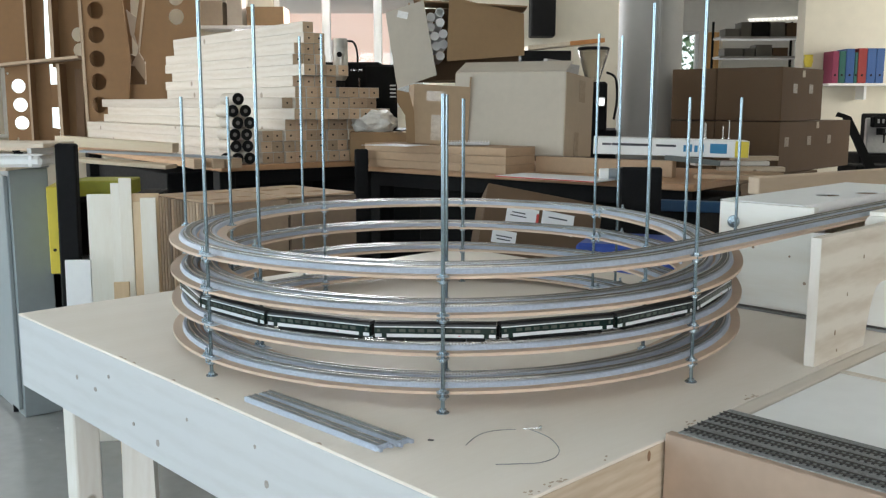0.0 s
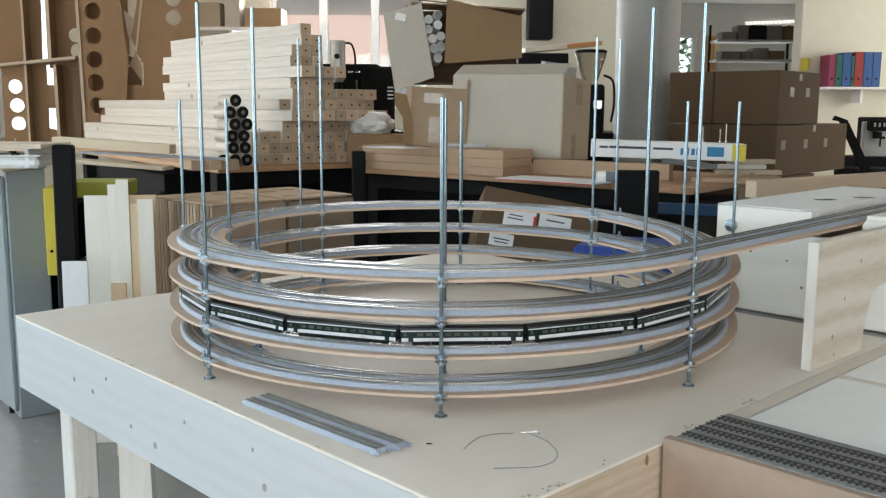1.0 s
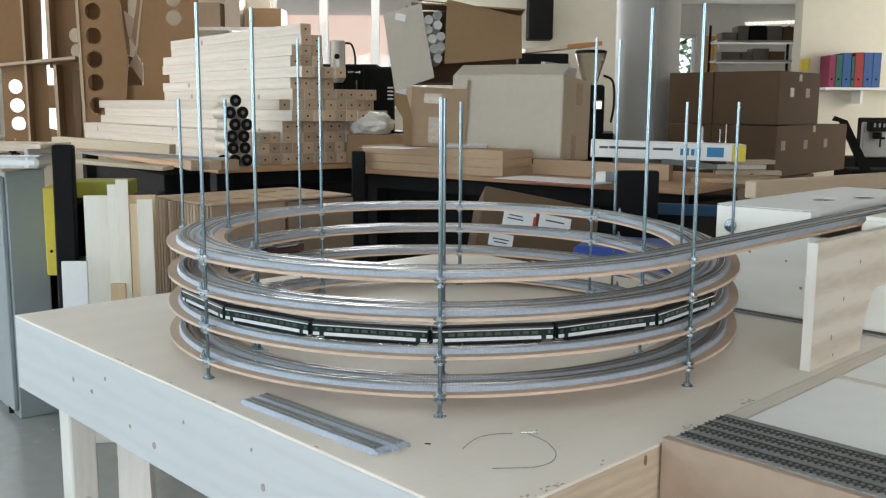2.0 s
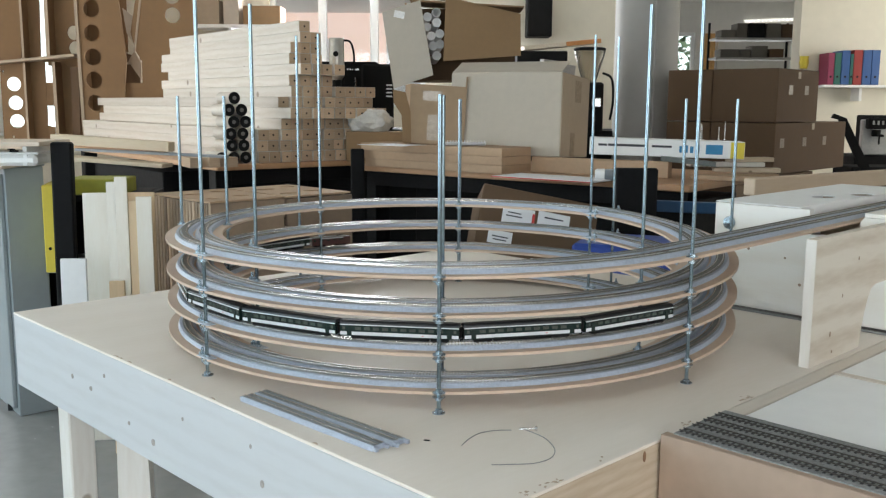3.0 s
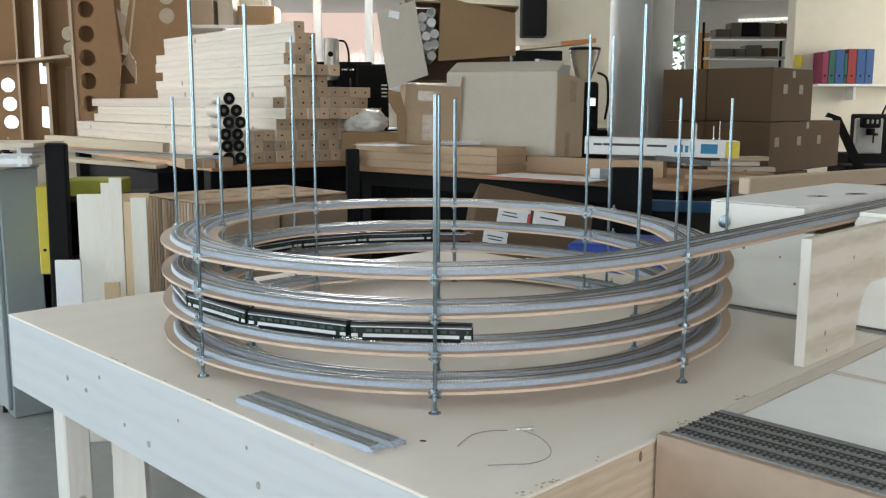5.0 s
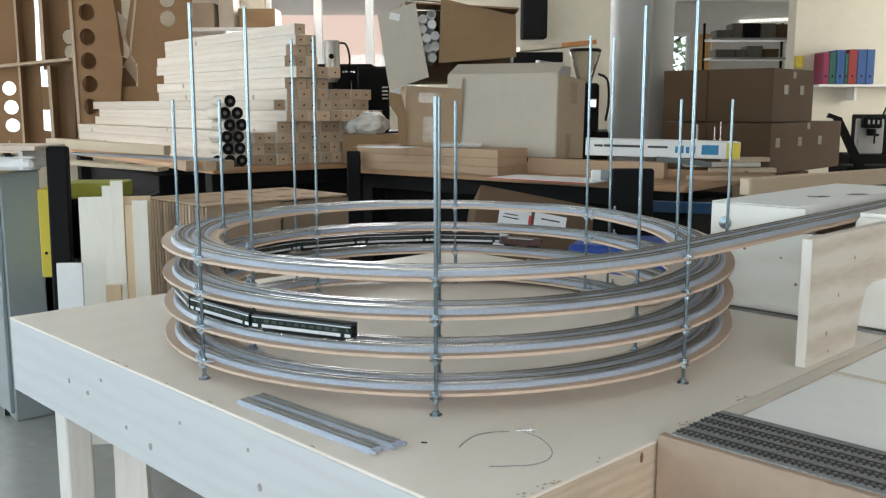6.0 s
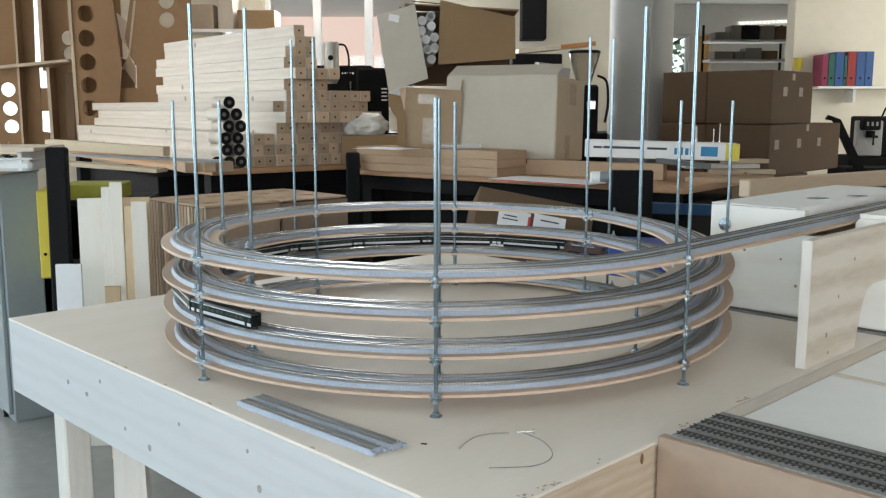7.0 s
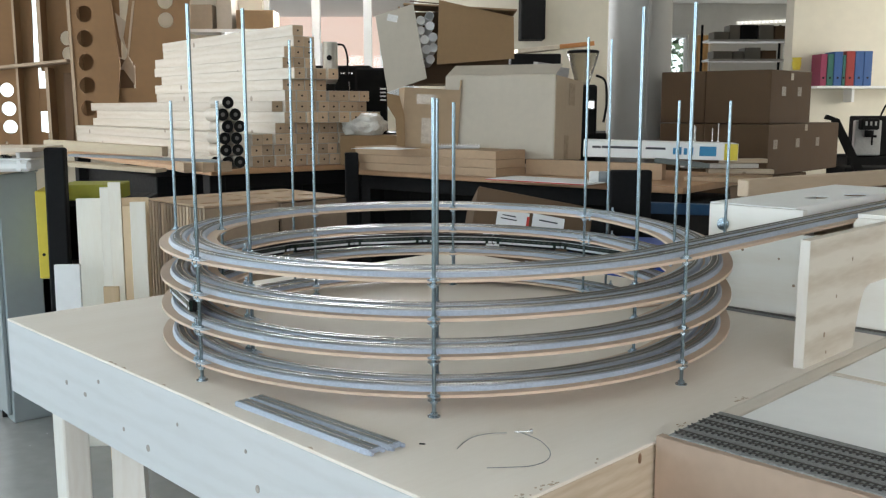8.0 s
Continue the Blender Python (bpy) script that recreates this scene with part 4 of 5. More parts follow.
for i, (x, z) in enumerate([(-0.135, 0.85), (-0.088, 0.875), (-0.138, 0.80), (-0.086, 0.822), (-0.115, 0.752), (-0.070, 0.765), (-0.105, 0.70), (-0.068, 0.71), (-0.085, 0.65)]):
    m = pose(x, 3.375 + 0.008 * (i % 3), z, 86, 0, 6)
    if first is None:
        first = thing("white_tube", m, "white plastic tube end in an open box", "plastic tube", "white tubes")
        part("tube_wall", lathe([(0.0235, 0), (0.0235, -0.2), (0.019, -0.2), (0.019, 0)], 18), WHITE, first, smooth=True)
    else:
        copy_thing(first, m)
carton("low_carton", 0.32, 0.20, 0.165, pose(-0.44, 3.66, 0.0755, 0, 0, 4), CARD, "low brown cardboard box under a plastic bag")

# brown moving boxes beyond the right bench
BROWN = pose(1.90, 3.86, FLOOR_Z) @ rotz(-42)
for lvl, z in enumerate((0.0, 0.41, 0.79, 1.10)):
    hgt = (0.405, 0.375, 0.305, 0.315)[lvl]
    for i in range(2):
        carton("moving_carton", (0.41, 0.30)[i], 1.15 if lvl == 2 else 0.62, hgt, BROWN @ pose((-0.205, -0.565)[i], 0.31 + 0.265 * (lvl == 2), z), CARD_DARK_AND_SHADED, "dark brown moving box in a tall stack", tapes=[("r", 0.0, 0.26, 0.04, 0.04)] if lvl > 1 else (), labels=[("r", a_, hgt * 0.52, 0.06, 0.055) for a_ in ((-0.12, 0.12) if lvl == 3 else (-0.47, -0.13, 0.20))] if lvl > 1 else (), group="stack of moving boxes")

# ---------------------------------------------------------------- on the right bench
def bench_goods():
    s = thing("board_stack", RIGHT @ rotz(180) @ pose(-0.93, 0.085, 0), "stack of three thick fibreboard slabs", "board stack")
    for i in range(3):
        part("slab", box(0.92 - 0.03 * (i == 0), 0.25, 0.0405, -0.46 + 0.015 * (i == 0), 0, 0.0005 + i * 0.0415, 0.0015), MDF, s)
    solid("paper_sheet", box(0.28, 0.20, 0.0012, 0, 0, 0), PAPER, pose(-0.30, 2.99, 0.193, 0, 0, -32), "white sheet of paper on the slabs", "paper")
    n = thing("spiral_pad", pose(0.06, 3.00, 0.192, 0, 0, -4), "white comb-bound pad seen from its spine", "notepad")
    part("pages", box(0.21, 0.10, 0.012, 0, 0.06, 0, 0.001), PAPER, n)
    for i in range(15):
        part("ring", tube(0.012, 0.004, seg=12, m=pose(-0.1 + i * 0.0143, 0, 0.013, 0, 90, 0)), PAPER, n)
    solid("fibreboard_offcut", box(0.70, 0.05, 0.075, 0, 0, 0, 0.002), MDF, pose(0.70, 2.78, 0.0665, 0, 0, -33), "long fibreboard offcut lying on edge", "board")
    m = thing("magazine", pose(0.46, 2.53, 0.067, 0, 0, -38), "white brochure with a red edge lying flat", "brochure")
    part("page_block", box(0.52, 0.24, 0.006, 0, 0, 0, 0.001), PAPER, m)
    part("cover_edge", box(0.52, 0.003, 0.004, 0, -0.1222, 0.001), RED_INK, m, "red cover edge")
    c = thing("spray_can", pose(0.64, 2.43, 0.093, 0, 90, -10), "grey can lying on its side with a white lid", "spray can")
    part("can_body", lathe([(0.022, 0.03), (0.026, 0.036), (0.026, 0.15), (0.02, 0.165)], 20), mat("grey_can", (0.24, 0.26, 0.27), 0.35), c, smooth=True)
    part("lid", lathe([(0.020, -0.012), (0.0255, -0.006), (0.0265, 0.03)], 20), WHITE, c, "white plastic lid", smooth=True)
    p = thing("track_carton", pose(1.00, 2.74, 0.160, 0, 1.2, -9), "long white carton with blue print and a yellow end", "carton")
    part("carton_body", box(0.70, 0.16, 0.078, 0, 0, 0, 0.002), WHITE, p)
    part("end_panel", box(0.060, 0.0012, 0.074, 0.318, -0.0808, 0.002), YELLOW, p, "yellow end panel")
    part("logo_block", box(0.075, 0.0012, 0.044, 0.215, -0.0808, 0.018), BLUE_INK, p, "blue block print")
    for i, (x, w, h) in enumerate([(0.14, 0.02, 0.035), (0.115, 0.015, 0.03), (0.09, 0.015, 0.034), (0.065, 0.012, 0.03), (-0.02, 0.09, 0.010), (-0.18, 0.17, 0.011), (-0.29, 0.04, 0.010)]):
        part("print_bar", box(w, 0.0010, h, x, -0.0807, 0.022 + 0.02 * (h < 0.02)), BLUE_INK if i < 4 else INK, p)
    solid("grey_tray", prism([(-0.12, 0), (0.13, -0.01), (0.10, 0.09), (-0.06, 0.10)], 0.022), mat("grey_green_plastic", (0.13, 0.15, 0.14), 0.5), pose(1.06, 2.56, 0.135, 0, 6, 0), "grey-green plastic tray edge", "tray")
    for i, (x, y, z, l, turn) in enumerate([(1.33, 2.62, 0.066, 0.34, 12), (1.38, 2.72, 0.088, 0.30, -8), (1.30, 2.78, 0.110, 0.36, 5), (1.42, 2.80, 0.132, 0.22, 14), (1.22, 2.50, 0.066, 0.30, -30)]):
        solid("wood_offcut", box(l, 0.07, 0.020, 0, 0, 0, 0.0015), (MDF, SPRUCE_RAW, SPRUCE, SPRUCE_RAW, MDF)[i], pose(x, y, z + 0.0005, 0, 0, turn), "flat wood offcut in a loose pile", "wood offcut", "offcut pile")
    for x, y, h in ((1.16, 2.72, 0.075), (1.25, 2.74, 0.06), (1.275, 2.73, 0.085), (1.17, 2.74, 0.07)):
        s = thing("standing_screw", pose(x, y, 0.237), "bright screw standing on its head on a carton", "screw", "standing screws")
        part("shank", tube(0.003, h - 0.004, z=0.004, seg=8), STEEL, s)
        part("head", tube(0.006, 0.004, seg=10), STEEL, s)
    solid("blue_crate", box(0.36, 0.30, 0.20, 0, 0, 0, 0.01), BLUE, pose(0.615, 1.45, FLOOR_Z + 0.545, 0, 0, -20), "blue plastic crate under the bench", "crate")
    solid("blue_crate_stand", box(0.44, 0.34, 0.54, 0, 0, 0, 0.01), CARD_DARK_AND_SHADED, pose(0.585, 1.45, FLOOR_Z, 0, 0, -20), "brown box carrying a blue crate", "cardboard box")
    solid("blue_rail", box(0.60, 0.05, 0.045, 0, 0, 0, 0.004), BLUE_RAIL, pose(1.10, 2.16, -0.045, 0, 1.5, -4), "blue steel rail under the bench", "steel rail")
    # The darker card colour carries the shade under the bench.
    c = carton("shipping_carton", 0.44, 0.34, 0.42, pose(0.25, 1.80, FLOOR_Z + 0.42, -22, 11, 2), CARD_DARK_AND_SHADED, "brown shipping box with paper labels tilted under the bench")
    for x, z, w, h in ((-0.075, 0.275, 0.12, 0.075), (0.058, 0.275, 0.12, 0.080), (-0.13, 0.20, 0.09, 0.05), (0.02, 0.14, 0.05, 0.03)):
        part("label", box(w, 0.0012, h, x, -0.1712, z), PAPER, c, "white shipping label")
    part("label_print", box(0.010, 0.0012, 0.040, -0.018, -0.1726, 0.296), RED_INK, c)
    for x, z, w, h in ((0.058, 0.330, 0.07, 0.005), (0.058, 0.300, 0.08, 0.006), (-0.09, 0.325, 0.05, 0.004), (-0.09, 0.312, 0.06, 0.004), (-0.13, 0.225, 0.06, 0.004), (-0.13, 0.213, 0.05, 0.004)):
        part("label_print", box(w, 0.0012, h, x, -0.1728, z), INK, c)
    # Added stand, coloured black to hold the shade under the bench.
    solid("shipping_stand", box(0.42, 0.32, 0.41, 0, 0, 0, 0.01), BLACK, pose(0.27, 1.96, FLOOR_Z), "unseen stand blackened for the shade under the bench", "cardboard box")


bench_goods()

# ---------------------------------------------------------------- behind the table, at floor level
def floor_goods():
    c = thing("steel_cabinet", pose(-1.651, 1.75, FLOOR_Z, 0, 0, 130), "grey-green steel cabinet standing on the floor", "cabinet")
    part("cabinet_body", box(0.60, 0.14, 0.955, 0.30, -0.07, 0, 0.004), GREYGREEN, c)
    part("cabinet_top", box(0.61, 0.15, 0.015, 0.30, -0.07, 0.9555, 0.003), GREYGREEN, c)
    part("door", box(0.57, 0.016, 0.90, 0.30, 0.0085, 0.03, 0.003), GREYGREEN, c)
    # the shelf with yellow files
    s = thing("black_shelf", pose(-1.50, 2.02, FLOOR_Z, 0, 0, 8), "black open shelf holding yellow boxes", "shelf")
    for x in (-0.24, 0.30):
        part("upright", box(0.03, 0.34, 0.84, x, 0, 0, 0.002), BLACK, s)
    for z in (0.10, 0.545, 0.82):
        part("shelf_board", box(0.52, 0.34, 0.022, 0.03, 0, z, 0.002), BLACK if z != 0.545 else SPRUCE, s)
    # Back and side panels are added only to cover the pale floor behind.
    part("back_panel", box(0.50, 0.012, 0.83, 0.03, 0.16, 0.002), BLACK, s)
    part("side_panel", box(0.012, 0.30, 0.54, -0.215, -0.02, 0.002), BLACK, s)
    f = thing("yellow_file", pose(-1.490, 1.80, FLOOR_Z + 0.568, 0, 0, 14), "yellow cardboard file box with two finger holes", "file box")
    part("file_body", box(0.062, 0.25, 0.325, 0, 0.05, 0, 0.003), YELLOW, f)
    for x in (-0.012, 0.014):
        part("finger_hole", tube(0.006, 0.001, seg=12, m=pose(x, -0.0752, 0.09, 90, 0, 0)), BLACK_MATT, f)
    solid("olive_box", box(0.22, 0.20, 0.06, 0, 0, 0, 0.004), OLIVE, pose(-1.38, 1.98, FLOOR_Z + 0.8425, 0, 0, 4), "olive green box on a black shelf", "box")
    # boards leaning and standing
    pale = wood("pale_ply", (0.84, 0.81, 0.73), (0.76, 0.69, 0.57), "Z", 4.0, 0.55)
    tan = wood("tan_ply", (0.66, 0.50, 0.32), (0.52, 0.36, 0.20), "Z", 6.0, 0.6)
    for x, y, w, h, lean, turn, m_, lab in (
            (-1.222, 1.52, 0.100, 0.885, 1, 10, pale, "pale plywood panel leaning on the others"),
            (-1.157, 1.50, 0.050, 0.925, 1, 12, pale, "pale plywood panel with a stepped top"),
            (-1.122, 1.47, 0.040, 0.945, 1, 14, pale, "tall narrow pale plywood strip"),
            (-1.065, 1.50, 0.090, 0.890, 1, 12, tan, "tan wooden strip standing on end"),
            (-1.079, 1.46, 0.030, 0.865, 1, 8, tan, "narrow tan offcut standing on end"),
            (-1.039, 1.45, 0.050, 0.880, 1, 14, pale, "white faced board standing on end"),
            (-1.219, 1.27, 0.080, 0.695, 2, 6, PAPER, "short white board leaning in front"),
            (-1.124, 1.39, 0.050, 0.600, 2, 6, tan, "short raw board standing behind")):
        solid("leaning_board", box(w, 0.014, h, 0, 0, 0, 0.001), m_, pose(x, y, FLOOR_Z, -lean, 0, turn), lab, "wood board", "leaning boards")
    # laser-cut sheets standing on edge
    st = pose(-0.79, 1.36, FLOOR_Z) @ rotz(44)
    first = None
    rng = random.Random(2)
    sheet = pierced(0.285, 0.862, [], 0.0135)
    for j in range(2):
        for i in range(19):
            m = st @ pose(0.001 + j * 0.298, 0.0 + i * 0.0222, rng.uniform(0, 0.004))
            if first is None:
                first = solid("cut_sheet", sheet, MDF_SHEET, m, "fibreboard sheet standing on edge in a dense row", "board", "standing sheets")
            else:
                copy_thing(first, m)
    # Black sheets set into the gaps stand in for their shade.
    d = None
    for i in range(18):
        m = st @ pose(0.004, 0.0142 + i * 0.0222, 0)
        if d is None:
            d = solid("gap_shade_sheet", box(0.42, 0.0070, 0.80, 0.37, 0.0037, 0), BLACK_MATT, m, "black sheet for the shade between standing fibreboard sheets", "card sheet", "spacer sheets")
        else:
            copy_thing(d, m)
    for j in range(2):
        cut = [(0.07, 0.09, 0.035, 0.022), (0.19, 0.12, 0.035, 0.022), (0.09, 0.27, 0.04, 0.025), (0.21, 0.31, 0.035, 0.022)]
        o = solid("cut_template", pierced(0.28, 0.40, cut, 0.006), MDF, st @ pose(j * 0.298 + 0.002, 0.005, 0.868) @ pose(0, 0, 0.006, -90, 0, 0), "flat fibreboard template with cut-outs lying on the sheets", "template", "templates")
    # long flat board beyond the white box
    solid("beige_rail", box(1.6, 0.04, 0.050, 0.8, 0.02, 0, 0.003), wood("beige_panel", (0.60, 0.47, 0.34), (0.50, 0.37, 0.25), "X", 4.0, 0.6), pose(0.88, 1.05, 0.1355, 0, 0, 35), "long beige wooden panel beyond the white box", "wood panel")
    solid("panel_table", box(1.3, 0.30, 0.935, 0.95, 0.15, 0, 0.004), CARD_DARK_AND_SHADED, pose(0.88, 1.05, FLOOR_Z, 0, 0, 35), "dark cabinet carrying a long beige panel", "cabinet")
    h = solid("cup_washer", lathe([(0.013, 0), (0.0123, 0.003), (0.006, 0.006), (0.001, 0.0065)], 20), ZINC, on_table(1.068, -0.885, 0.165) @ pose(0, 0, 0, 0, -90, 0), "round zinc cup washer on the white box", "washer", smooth=True)


floor_goods()


# ---------------------------------------------------------------- on the layout table
def table_goods():
    for i in range(2):
        off = (-0.0118 + i * 0.0236)
        ln = (0.262, 0.268)[i]
        t = straight_track(ln, (0,), 0.0118, 0.0058, BALLAST, SLEEPER, RAIL, "track_length", pose(-0.2655 + 0.68 * off, -0.4395 + 0.73 * off, 0.0005, 0, 0, -43.0 + 0.7 * i), "loose straight length of grey-bedded model track")
        for s_ in (-0.0085, 0.0085):
            part("joint_tongue", box(0.006, 0.0045, 0.0045, ln + 0.0029, s_, 0.0002, 0.0006), BALLAST, t)
            part("joint_tongue", box(0.005, 0.0040, 0.0045, -0.0024, s_ * 0.8, 0.0002, 0.0006), BALLAST, t)
        tagged(t, group="loose track lengths")
    wire = mat("grey_wire", (0.29, 0.28, 0.26), 0.45)
    c = thing("wire_lead", pose(0, 0, 0), "thin grey wire lead curled on the table", "wire")
    part("wire", cable([(0.013, -0.614, 0.0012), (0.022, -0.592, 0.0012), (0.035, -0.573, 0.0012), (0.055, -0.563, 0.0013), (0.074, -0.561, 0.0012)], 0.0006), wire, c)
    part("wire", cable([(0.087, -0.562, 0.0035), (0.102, -0.572, 0.0012), (0.114, -0.592, 0.0012), (0.120, -0.624, 0.0012), (0.113, -0.650, 0.0012), (0.094, -0.666, 0.0012), (0.070, -0.670, 0.0012), (0.045, -0.672, 0.0012)], 0.0006), wire, c)
    s = thing("small_screw", pose(0.086, -0.563, 0.0032, 0, 90, 8), "small bright screw lying on the table", "screw")
    part("shank", lathe([(0.0006, -0.003), (0.0016, 0.001), (0.0016, 0.016)], 8), STEEL, s)
    part("head", lathe([(0.0016, 0.016), (0.0032, 0.018), (0.0032, 0.0195)], 10), STEEL, s)
    solid("wood_splinter", prism([(0, 0), (0.006, 0.001), (0.007, 0.0025), (0.001, 0.002)], 0.0012), BLACK_MATT, pose(-0.032, -0.598, 0.0004, 0, 0, -20), "tiny dark splinter on the table", "splinter")


table_goods()


# ---------------------------------------------------------------- the far side of the room
def espresso_corner():
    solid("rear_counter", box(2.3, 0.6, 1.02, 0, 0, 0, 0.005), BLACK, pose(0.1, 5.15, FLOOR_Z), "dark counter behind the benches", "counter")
    e = thing("espresso_machine", pose(-0.74, 5.00, FLOOR_Z + 1.021), "black coffee machine on the rear counter", "coffee machine")
    part("machine_body", box(0.40, 0.34, 0.46, 0.02, 0.0, 0, 0.012), BLACK, e)
    part("front_panel", box(0.15, 0.012, 0.24, 0.07, -0.177, 0.18, 0.003), BLACK_MATT, e)
    for i in range(5):
        part("button", box(0.012, 0.004, 0.012, 0.02 + i * 0.018, -0.1845, 0.40, 0.001), STEEL, e)
    part("lever", tube(0.008, 0.09, x=0.075, y=-0.195, z=0.26, seg=10), STEEL, e, "chrome lever")
    s = thing("steel_thermos", pose(-0.775, 4.66, FLOOR_Z + 1.021), "tall brushed steel dispenser with a black badge", "dispenser")
    part("column_base", lathe([(0.05, 0), (0.045, 0.02), (0.03, 0.03), (0.03, 0.33)], 18), BLACK, s, smooth=True)
    part("cylinder", lathe([(0.030, 0.33), (0.042, 0.345), (0.050, 0.37), (0.050, 0.60), (0.047, 0.605)], 24), mat("brushed_steel", (0.55, 0.54, 0.50), 0.35, 0.9), s, smooth=True)
    part("badge", tube(0.018, 0.003, seg=16, m=pose(0, -0.0485, 0.50, 90, 0, 0)), BLACK, s)
    part("hose", cable([(0.045, 0, 0.59), (0.09, 0.02, 0.58), (0.11, 0.05, 0.50), (0.10, 0.10, 0.40)], 0.007), BLACK_MATT, s)
    b = thing("black_equipment_case", pose(-0.52, 4.88, FLOOR_Z + 1.021, 0, 0, 4), "black equipment case with white markings", "equipment case")
    part("case_body", box(0.22, 0.30, 0.44, 0, 0, 0, 0.015), BLACK_MATT, b)
    for i in range(4):
        part("marking", box(0.04, 0.001, 0.010, 0.08, -0.1508, 0.22 + 0.025 * i), PAPER, b)
    # crumpled plastic bag
    bm = bmesh.new()
    bmesh.ops.create_icosphere(bm, subdivisions=4, radius=0.1)
    for v in bm.verts:
        n = noise.noise(v.co * 18) * 0.035 + noise.noise(v.co * 45) * 0.014
        v.co = Vector((v.co.x * 1.3, v.co.y, max(v.co.z * 0.75, -0.045))) * (1 + n * 6)
    solid("plastic_bag", bm, mat("milky_plastic", (0.62, 0.60, 0.55), 0.3, 0, 0.15, 30), pose(-0.46, 3.68, 0.288), "crumpled milky plastic bag on a box", "plastic bag", smooth=False)
    g = thing("coffee_grinder", pose(0.89, 4.50, FLOOR_Z + 1.021), "black coffee grinder with a clear hopper", "coffee grinder")
    part("grinder_body", box(0.17, 0.22, 0.32, 0, 0.02, 0, 0.015), BLACK, g)
    hop = part("hopper", lathe([(0.045, 0.325), (0.098, 0.50), (0.101, 0.52), (0.094, 0.505), (0.040, 0.327)], 24), glass("smoky_hopper", (0.75, 0.72, 0.66), 0.15), g, "clear plastic hopper", smooth=True)
    part("hopper_lid", lathe([(0.103, 0.521), (0.105, 0.535), (0.09, 0.542)], 24), BLACK, g, smooth=True)
    part("spout", box(0.06, 0.10, 0.06, 0.03, -0.12, 0.16, 0.008), STEEL, g)
    part("cable", cable([(0.09, 0, 0.38), (0.14, -0.05, 0.34), (0.15, -0.06, 0.20), (0.13, -0.08, 0.08)], 0.008), BLACK_MATT, g)
    for x, hh in ((0.58, 0.12), (0.70, 0.09)):
        solid("paper_bag", prism([(-0.05, -0.03), (0.05, -0.035), (0.055, 0.03), (-0.05, 0.035)], hh + 0.35), mat("grey_bag", (0.45, 0.44, 0.42), 0.7), pose(x, 4.6, FLOOR_Z + 1.021, 4, 6, 20), "grey folded paper bag on the counter", "paper bag")
    # speaker and shelf on the wall
    s = thing("wall_speaker", pose(0.80, 7.25, 1.02), "black loudspeaker fixed to the wall", "loudspeaker")
    part("speaker_case", box(0.23, 0.26, 0.38, 0, 0, 0, 0.008), BLACK, s)
    part("speaker_cloth", box(0.20, 0.006, 0.35, 0, -0.134, 0.015, 0.002), BLACK_MATT, s)
    p = thing("slanted_board", pose(0.60, 6.35, 0.845, 0, -6, 10), "pale board lying across a dark case", "board")
    part("board", box(0.66, 0.30, 0.035, 0.30, 0, 0, 0.003), mat("cream_board", (0.66, 0.58, 0.46), 0.7), p)
    part("edge_strip", box(0.30, 0.012, 0.036, 0.48, -0.157, 0, 0.001), mat("orange_edge", (0.55, 0.24, 0.08), 0.6), p, "orange wooden edge")
    solid("dark_case", box(0.42, 0.30, 1.64, 0, 0, 0, 0.008), BLACK, pose(0.75, 6.40, FLOOR_Z), "tall dark grey cabinet by the wall", "cabinet")


espresso_corner()


